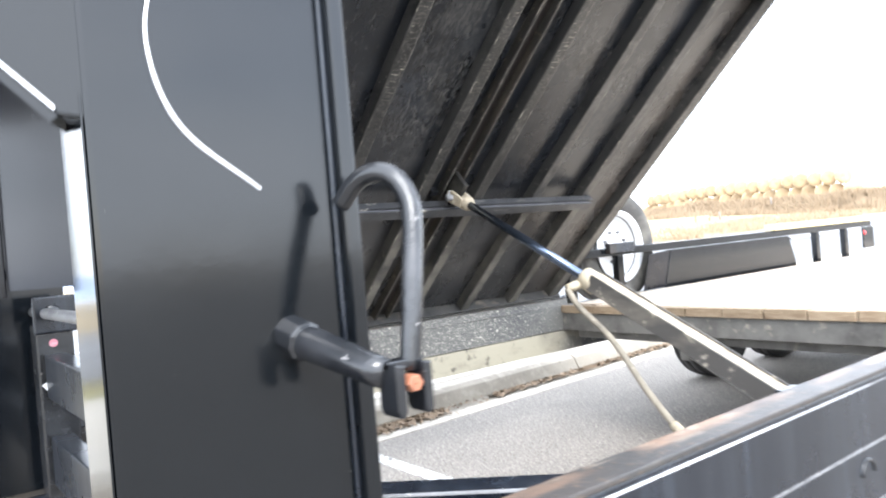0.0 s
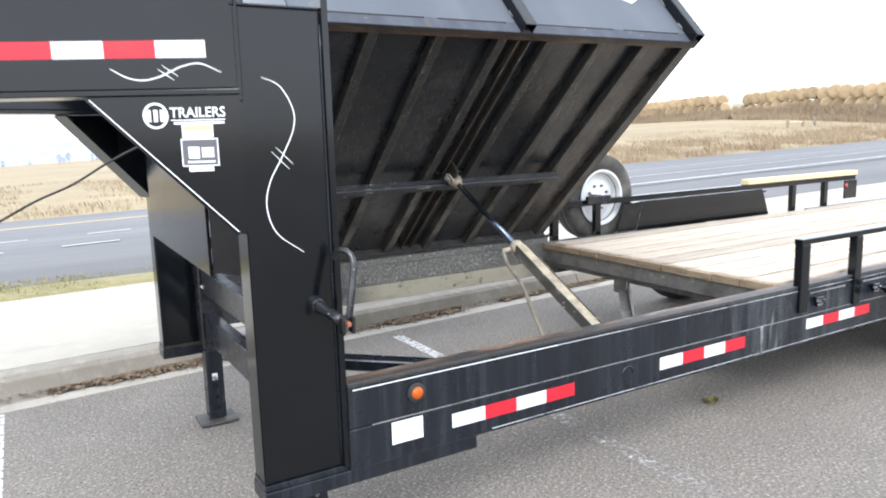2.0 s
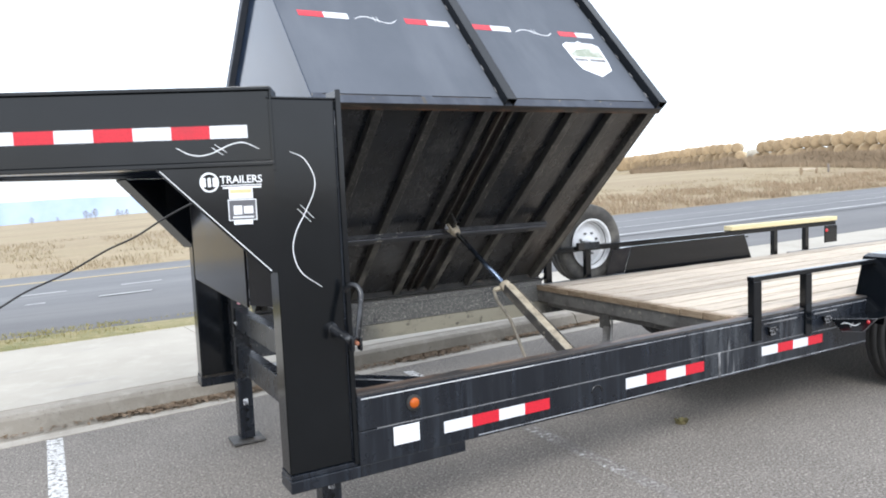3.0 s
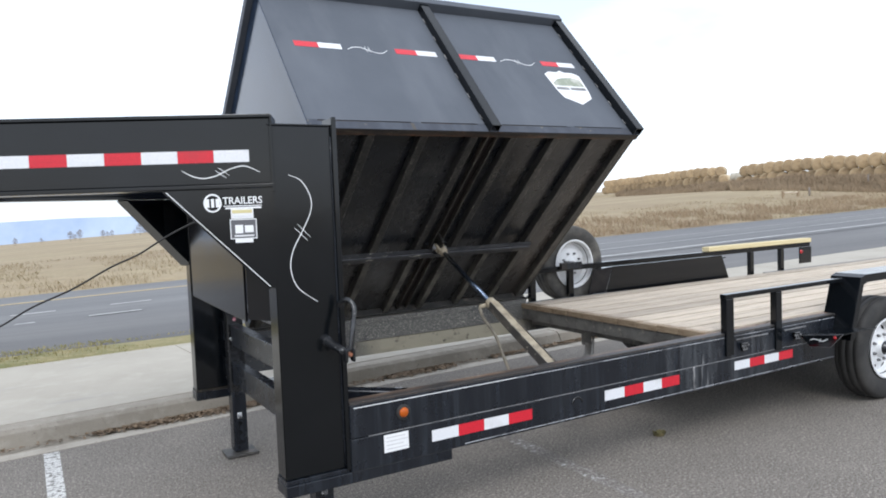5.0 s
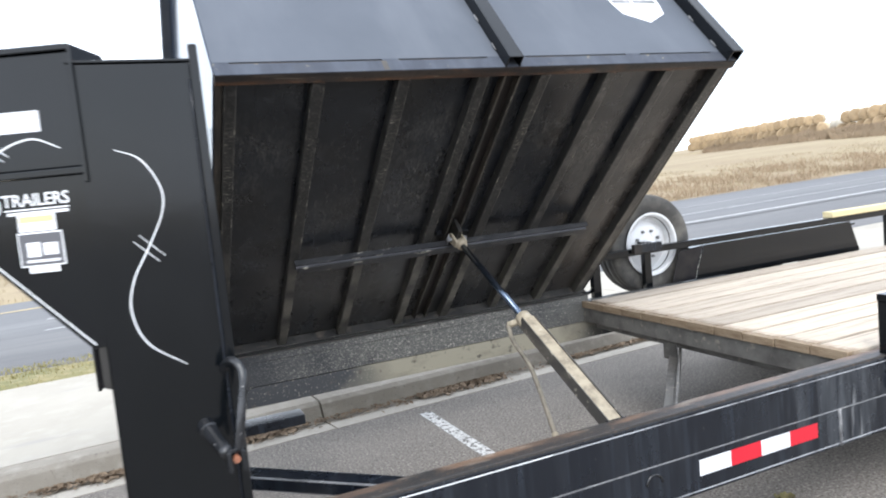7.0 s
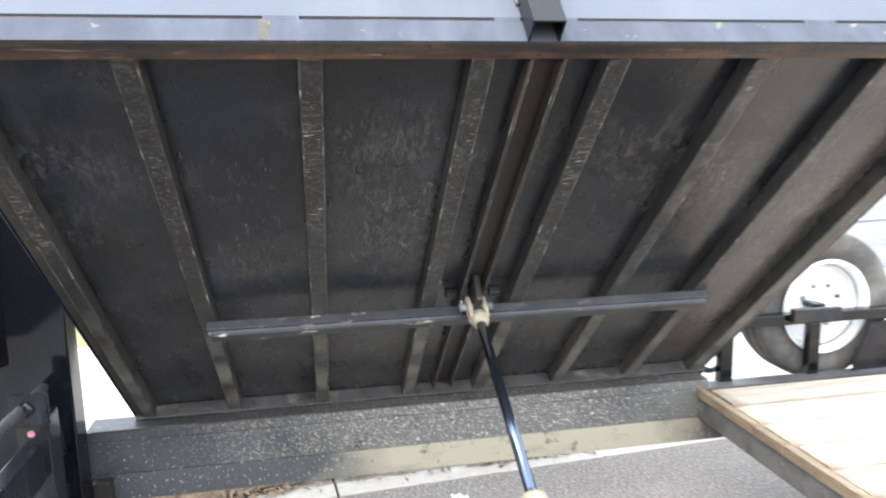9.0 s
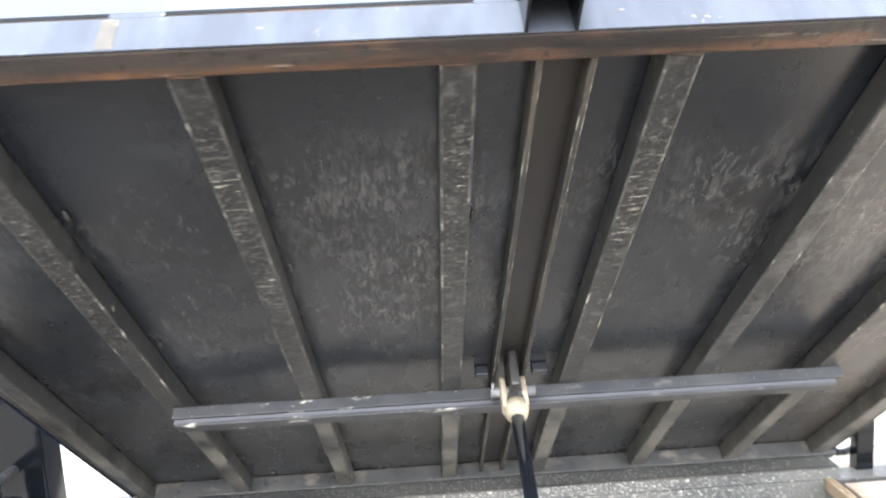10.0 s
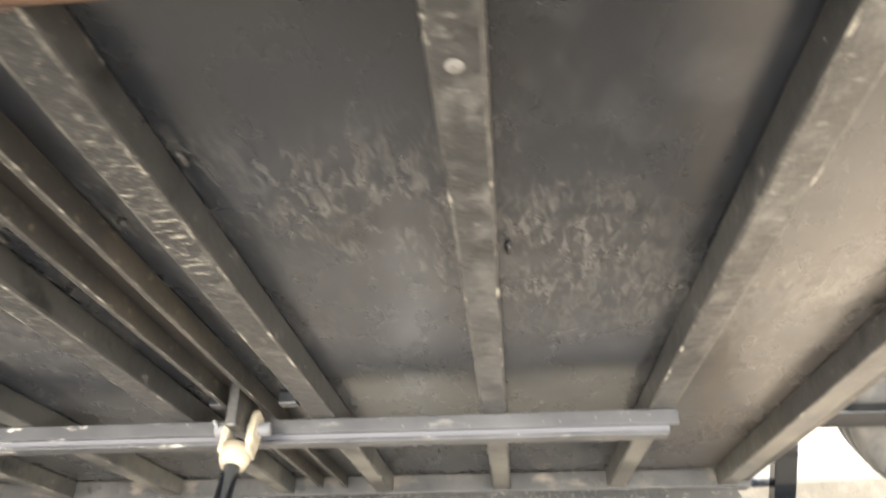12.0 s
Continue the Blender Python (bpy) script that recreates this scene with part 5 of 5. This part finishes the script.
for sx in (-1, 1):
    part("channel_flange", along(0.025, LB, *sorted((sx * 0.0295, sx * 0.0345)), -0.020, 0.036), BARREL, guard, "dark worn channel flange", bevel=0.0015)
part("gland", tube([NECK - AX * 0.022, NECK - AX * 0.018, NECK + AX * 0.03, NECK + AX * 0.034], [0.027, 0.036, 0.037, 0.034], 24), BEIGE, ram, "beige gland cap", smooth=True)
part("port_block", tube([NECK + Vector((-0.025, 0.02, -0.01)), NECK + Vector((-0.062, 0.042, -0.022))], 0.015, 12), BEIGE, ram, smooth=True)
h0 = NECK + Vector((-0.062, 0.042, -0.022))
hose = part("hose", tube(spline([h0, h0 + Vector((-0.012, -0.06, -0.06)), h0 + Vector((0.0, -0.17, -0.16)), h0 + Vector((-0.02, -0.30, -0.30)), h0 + Vector((-0.06, -0.44, -0.40)), h0 + Vector((-0.10, -0.56, -0.44))], 7), 0.0100, 12), HOSE, ram, "dusty rubber hose", smooth=True)
part("ferrule", tube([h0 + Vector((-0.048, -0.40, -0.375)), h0 + Vector((-0.066, -0.46, -0.41))], 0.0145, 12), BEIGE, hose, smooth=True)
side = AX.cross(Vector((1, 0, 0))).normalized()
cl = bmesh.new()
for sx in (-1, 1):
    pts = [(-0.034, -0.018), (-0.016, -0.025), (0.03, -0.022), (0.06, -0.018), (0.06, 0.018), (0.03, 0.022), (-0.016, 0.025), (-0.034, 0.018)]
    lo = [cl.verts.new(PIN + Vector((sx * 0.018, 0, 0)) + AX * a + side * s) for a, s in pts]
    hi = [cl.verts.new(PIN + Vector((sx * 0.032, 0, 0)) + AX * a + side * s) for a, s in pts]
    cl.faces.new(lo)
    cl.faces.new(hi[::-1])
    for i in range(8):
        cl.faces.new((lo[i], hi[i], hi[(i + 1) % 8], lo[(i + 1) % 8]))
clv = part("clevis", cl, BEIGE, ram, "dusty beige clevis", bevel=0.004)
part("clevis_neck", tube([PIN + AX * 0.045, PIN + AX * 0.07, PIN + AX * 0.085], [0.031, 0.029, 0.023], 18), BEIGE, clv, smooth=True)
part("clevis_pin", tube([PIN + Vector((-0.055, 0, 0)), PIN + Vector((0.055, 0, 0))], 0.013, 14), WEAR, clv, "worn steel clevis pin", smooth=True)
part("cotter", tube([PIN + Vector((-0.050, 0, 0)) + side * 0.03, PIN + Vector((-0.050, 0, 0)) - side * 0.032], 0.004, 8), WEAR, clv, smooth=True)
part("foot_lug", block(1.80, 1.89, 0.826, 0.94, 0.56, 0.65), RAIL, ram, bevel=0.004)

# ---- far things: hay bales, trees, hills ----
def bale_mesh():
    b = lathe([(0.001, -0.70), (0.40, -0.71), (0.585, -0.695), (0.62, -0.65), (0.625, 0.0), (0.62, 0.65), (0.585, 0.695), (0.40, 0.71), (0.001, 0.70)], 24)
    for v in b.verts:
        v.co += Vector((random.uniform(-1, 1), random.uniform(-1, 1), random.uniform(-1, 1))) * 0.012
    return b


def land_xy(x, y):
    p = Vector((x, y, 0))
    return land(p.dot(RD), p.dot(RN)) + 0.02


def bank_rise(x, y):
    """The bank under the nearer stack climbs towards its near end."""
    return 0.030 * max(0, 46.4 - y) if y < 47 else 0.0


first = None


def bales(x0, y0, x1, y1, step, layers, up=1.15):
    global first
    n = int(math.hypot(x1 - x0, y1 - y0) / step)
    a = -66.0
    for layer in range(layers):
        for i in range(n - layer):
            t = (i + 0.5 * layer) / n
            x, y = x0 + (x1 - x0) * t, y0 + (y1 - y0) * t
            m = pose(x, y, land_xy(x, y) + bank_rise(x, y) + up + layer * 1.05 + random.uniform(-0.07, 0.07), 0, random.uniform(0, 360), a + random.uniform(-7, 7)) @ Matrix.Scale(random.uniform(0.93, 1.06), 4)
            if first is None:
                first = solid("hay_bale", bale_mesh(), BALE, "round golden straw bale stacked in a long row", "hay bale", group="stacked hay bales", smooth=True)
                first.matrix_basis = m
                first.data.materials.append(BALEEND)
                for p in first.data.polygons:
                    p.material_index = 1 if abs(p.normal.y) > 0.75 else 0
            else:
                copy_thing(first, m)


for xa, ya, xb, yb in ((93, 103, 69.6, 53.7), (64.8, 48.8, 51, 8)):
    bank = bmesh.new()
    rows = []
    for i in range(25):
        x, y = xa + (xb - xa) * i / 24, ya + (yb - ya) * i / 24
        rows.append([bank.verts.new((x - 0.75 * o, y - 0.65 * o, land_xy(x - 0.75 * o, y - 0.65 * o) - 0.1 + (h + (bank_rise(x, y) if h > 0.3 else 0)) * (0.85 + 0.3 * noise.noise((i * 0.7, o, 3.0))))) for o, h in ((-6, 0.0), (-2.5, 0.55), (0.6, 0.60), (2.4, 0.55), (4.6, 0.25), (7, 0.0))])
    for p, q in zip(rows, rows[1:]):
        for k in range(5):
            bank.faces.new((p[k], q[k], q[k + 1], p[k + 1]))
    solid("earth_bank", bank, FIELD, "low brown earth bank under the bale stacks", "bank", "structure", smooth=True)
bales(88, 92, 68.2, 50.8, 1.85, 2)
bales(64.0, 46.4, 56, 22, 1.28, 2, 0.72)
for x, y, up in ((67.9, 50.0, 1.15), (67.3, 48.9, 1.15)):
    pale = solid("hay_bale", bale_mesh(), TARP, "pale net-wrapped bale at the end of the row", "hay bale", group="stacked hay bales", smooth=True)
    pale.matrix_basis = pose(x, y, land_xy(x, y) + up, 0, 0, 30)


def trees(x, y, hgt, seed):
    rnd = random.Random(seed)
    z = land_xy(x, y)
    t = thing("bare_tree", pose(x, y, z), "small bare winter tree far across the field", "tree", group="far bare trees")
    b = tube([(0, 0, -0.2), (0.05, 0, hgt * 0.25), (0, 0.1, hgt * 0.55)], [hgt * 0.03, hgt * 0.024, hgt * 0.012], 8)
    part("trunk", b, TREE, t, local=True)
    c = bmesh.new()
    for i in range(420):
        u, a = rnd.random(), rnd.uniform(0, 2 * math.pi)
        zz = hgt * (0.28 + 0.72 * u)
        rr = hgt * 0.36 * math.sqrt(max(0.02, 1 - (2 * u - 0.85) ** 2)) * rnd.random() ** 0.6
        p = Vector((rr * math.cos(a), rr * math.sin(a), zz))
        d = Vector((rnd.uniform(-1, 1), rnd.uniform(-1, 1), rnd.uniform(0.1, 1))).normalized() * hgt * 0.10
        s = d.orthogonal().normalized() * hgt * 0.012
        q = [c.verts.new(v) for v in (p - s, p + s, p + d)]
        c.faces.new(q)
    part("crown", c, TREE, t, local=True)


for i, (az, dist, hgt) in enumerate(((3.0, 260, 5.0), (3.6, 265, 5.6), (5.1, 255, 4.2), (5.7, 270, 4.0), (7.6, 250, 6.2), (8.1, 262, 5.0), (9.9, 300, 3.6), (-0.4, 280, 4.2), (13.0, 300, 4.0), (3.3, 268, 3.6), (5.4, 262, 3.4), (7.2, 270, 3.2), (7.9, 255, 3.8), (10.3, 310, 3.0), (1.2, 290, 3.0))):
    trees(dist * math.sin(radians(az)), dist * math.cos(radians(az)), hgt * 0.62, i)

gate = thing("field_barrier", pose(45.8, 28.9, land_xy(45.8, 28.9)), "low weathered two-post wooden barrier at the field edge", "fence")
for px in (-0.85, 0.85):
    part("post", block(px - 0.07, px + 0.07, -0.07, 0.07, -0.3, 0.44), SCRUB, gate, bevel=0.01, local=True)
part("crossbar", block(-0.78, 0.78, -0.04, 0.04, 0.30, 0.40), WOOD, gate, "pale crossbar", bevel=0.01, local=True)

for px, py, ph in ((48.0, 28.9, 0.6), (54.9, 28.6, 1.25)):
    post = thing("fence_post", pose(px, py, land_xy(px, py)), "weathered grey wooden fence post at the field edge", "fence post", group="field fence posts")
    part("stem", tube([(0, 0, -0.3), (0.01, 0, ph * 0.5), (0, 0.01, ph)], [0.075, 0.07, 0.062], 10), TREE, post, smooth=True, local=True)

bm = bmesh.new()
rows = []
for k in range(61):
    az = radians(-75 + 150 * k / 60)
    d = 2600
    hgt = 5 + 26 * (0.5 + 0.5 * math.sin(k * 0.9)) * (0.5 + 0.5 * math.sin(k * 0.37 + 1)) + 10 * noise.noise((k * 0.35, 0, 0))
    base = -80
    tilt = -28 + 0.55 * (k - 30)
    rows.append((bm.verts.new((d * math.sin(az), d * math.cos(az), base)), bm.verts.new((d * math.sin(az), d * math.cos(az), tilt + 20 + hgt))))
for a, b in zip(rows, rows[1:]):
    bm.faces.new((a[0], b[0], b[1], a[1]))
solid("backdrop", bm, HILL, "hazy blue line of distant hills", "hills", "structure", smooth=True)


# ---- grass, leaves ----
def blades(name, count, s0, s1, m0, m1, lo, hi, material, label, seed, base, clump=0.0):
    rnd = random.Random(seed)
    verts, faces = [], []
    for i in range(count):
        s, m = rnd.uniform(s0, s1), m0 + (m1 - m0) * rnd.random() ** 1.3
        if noise.noise((s * 0.5, m * 0.5, seed)) < clump - 0.5:
            continue
        p = roadside(s, m, land(s, m) + base(m))
        a, l, w = rnd.uniform(0, 6.283), rnd.uniform(lo, hi), rnd.uniform(0.003, 0.008) * (1 + hi * 2.2)
        lean = Vector((math.cos(a), math.sin(a), 0)) * l * rnd.uniform(0.1, 0.7)
        side = Vector((-math.sin(a), math.cos(a), 0)) * w
        n = len(verts)
        verts += [p - side, p + side, p + lean * 0.4 + side * 0.7 + Vector((0, 0, l * 0.6)), p + lean + Vector((0, 0, l))]
        faces += [(n, n + 1, n + 2), (n, n + 2, n + 3)]
    me = bpy.data.meshes.new(name)
    me.from_pydata([tuple(v) for v in verts], [], faces)
    me.materials.append(material)
    return tagged(new(name, me), label, "grass", "", "stuff")


blades("verge_grass", 16000, -6, 5.6, 6.05, 7.48, 0.010, 0.036, BLADES, "short patchy green and brown verge grass", 3, lambda m: 0.10 if m < 7.3 else 0.05)
blades("field_grass", 52000, -12, 60, 15.3, 32, 0.05, 0.17, STRAW, "tall dry straw-coloured roadside grass", 5, lambda m: 0.0, 0.45)

verts, faces = [], []
rnd = random.Random(21)
for (xa, ya, xb, yb) in ((85, 85, 68.5, 53), (63, 46.5, 54, 22)):
    for i in range(14000):
        k, o = rnd.uniform(-0.05, 1.1), 0.8 + 6.0 * rnd.random() ** 1.5
        x, y = xa + (xb - xa) * k - o * 0.75, ya + (yb - ya) * k - o * 0.65
        p = Vector((x, y, land_xy(x, y) - 0.05 + (0.55 + 0.7 * bank_rise(x + o * 0.75, y + o * 0.65)) * (1 - sm(1.5, 5.5, o))))
        a, l = rnd.uniform(0, 6.283), rnd.uniform(0.2, 0.62) * (0.7 + abs(noise.noise((x * 0.25, y * 0.25, 2))) * 1.4)
        s = Vector((math.cos(a), math.sin(a), 0)) * 0.075
        n = len(verts)
        verts += [tuple(p - s), tuple(p + s), tuple(p + s * rnd.uniform(-5, 5) + Vector((0, 0, l)))]
        faces += [(n, n + 1, n + 2)]
me = bpy.data.meshes.new("scrub")
me.from_pydata(verts, [], faces)
me.materials.append(SCRUB)
tagged(new("scrub", me), "brown dry scrub in front of the bale stacks", "scrub", "", "stuff")

blades("roadside_scrub", 32000, 8, 62, 15.3, 24, 0.08, 0.36, SCRUB, "low brown weedy scrub along the highway", 8, lambda m: 0.0, 0.50)

verts, faces = [], []
rnd = random.Random(11)
for i in range(8200):
    s = rnd.uniform(-2.5, 6) if i < 5000 else rnd.uniform(0.2, 3.2)
    if noise.noise((s * 0.8, 3.1, 0)) < -0.12 and rnd.random() < 0.85:
        continue
    m = 3.578 - abs(rnd.gauss(0, 0.042 if i < 5000 else 0.068))
    a, l = rnd.uniform(0, 6.283), rnd.uniform(0.008, 0.026)
    p = place(s, m, 0.004 + rnd.random() * 0.012)
    d, e = Vector((math.cos(a), math.sin(a), rnd.uniform(-0.2, 0.5))) * l, Vector((-math.sin(a), math.cos(a), rnd.uniform(-0.3, 0.4))) * l * 0.5
    n = len(verts)
    verts += [tuple(p - d), tuple(p + e), tuple(p + d), tuple(p - e + Vector((0, 0, 0.004)))]
    faces += [(n, n + 1, n + 2), (n, n + 2, n + 3)]
me = bpy.data.meshes.new("gutter_leaves")
me.from_pydata(verts, [], faces)
me.materials.append(LEAF)
tagged(new("gutter_leaves", me), "brown dead leaves gathered in the gutter", "leaves", "", "stuff")

rnd = random.Random(4)
bm = bmesh.new()
for i in range(90):
    a, r = rnd.uniform(0, 6.283), 0.030 * rnd.random() ** 0.5
    p = Vector((2.83 + r * 1.3 * math.cos(a), 1.08 + r * math.sin(a), 0.004))
    l = rnd.uniform(0.01, 0.03)
    d = Vector((math.cos(a) * 0.5, math.sin(a) * 0.5, 1)) * l
    s = Vector((-math.sin(a), math.cos(a), 0)) * 0.006
    bm.faces.new([bm.verts.new(v) for v in (p - s, p + s, p + d + s, p + d - s)])
solid("weed_clump", bm, WEED, "small clump of green weed on the asphalt", "weed")
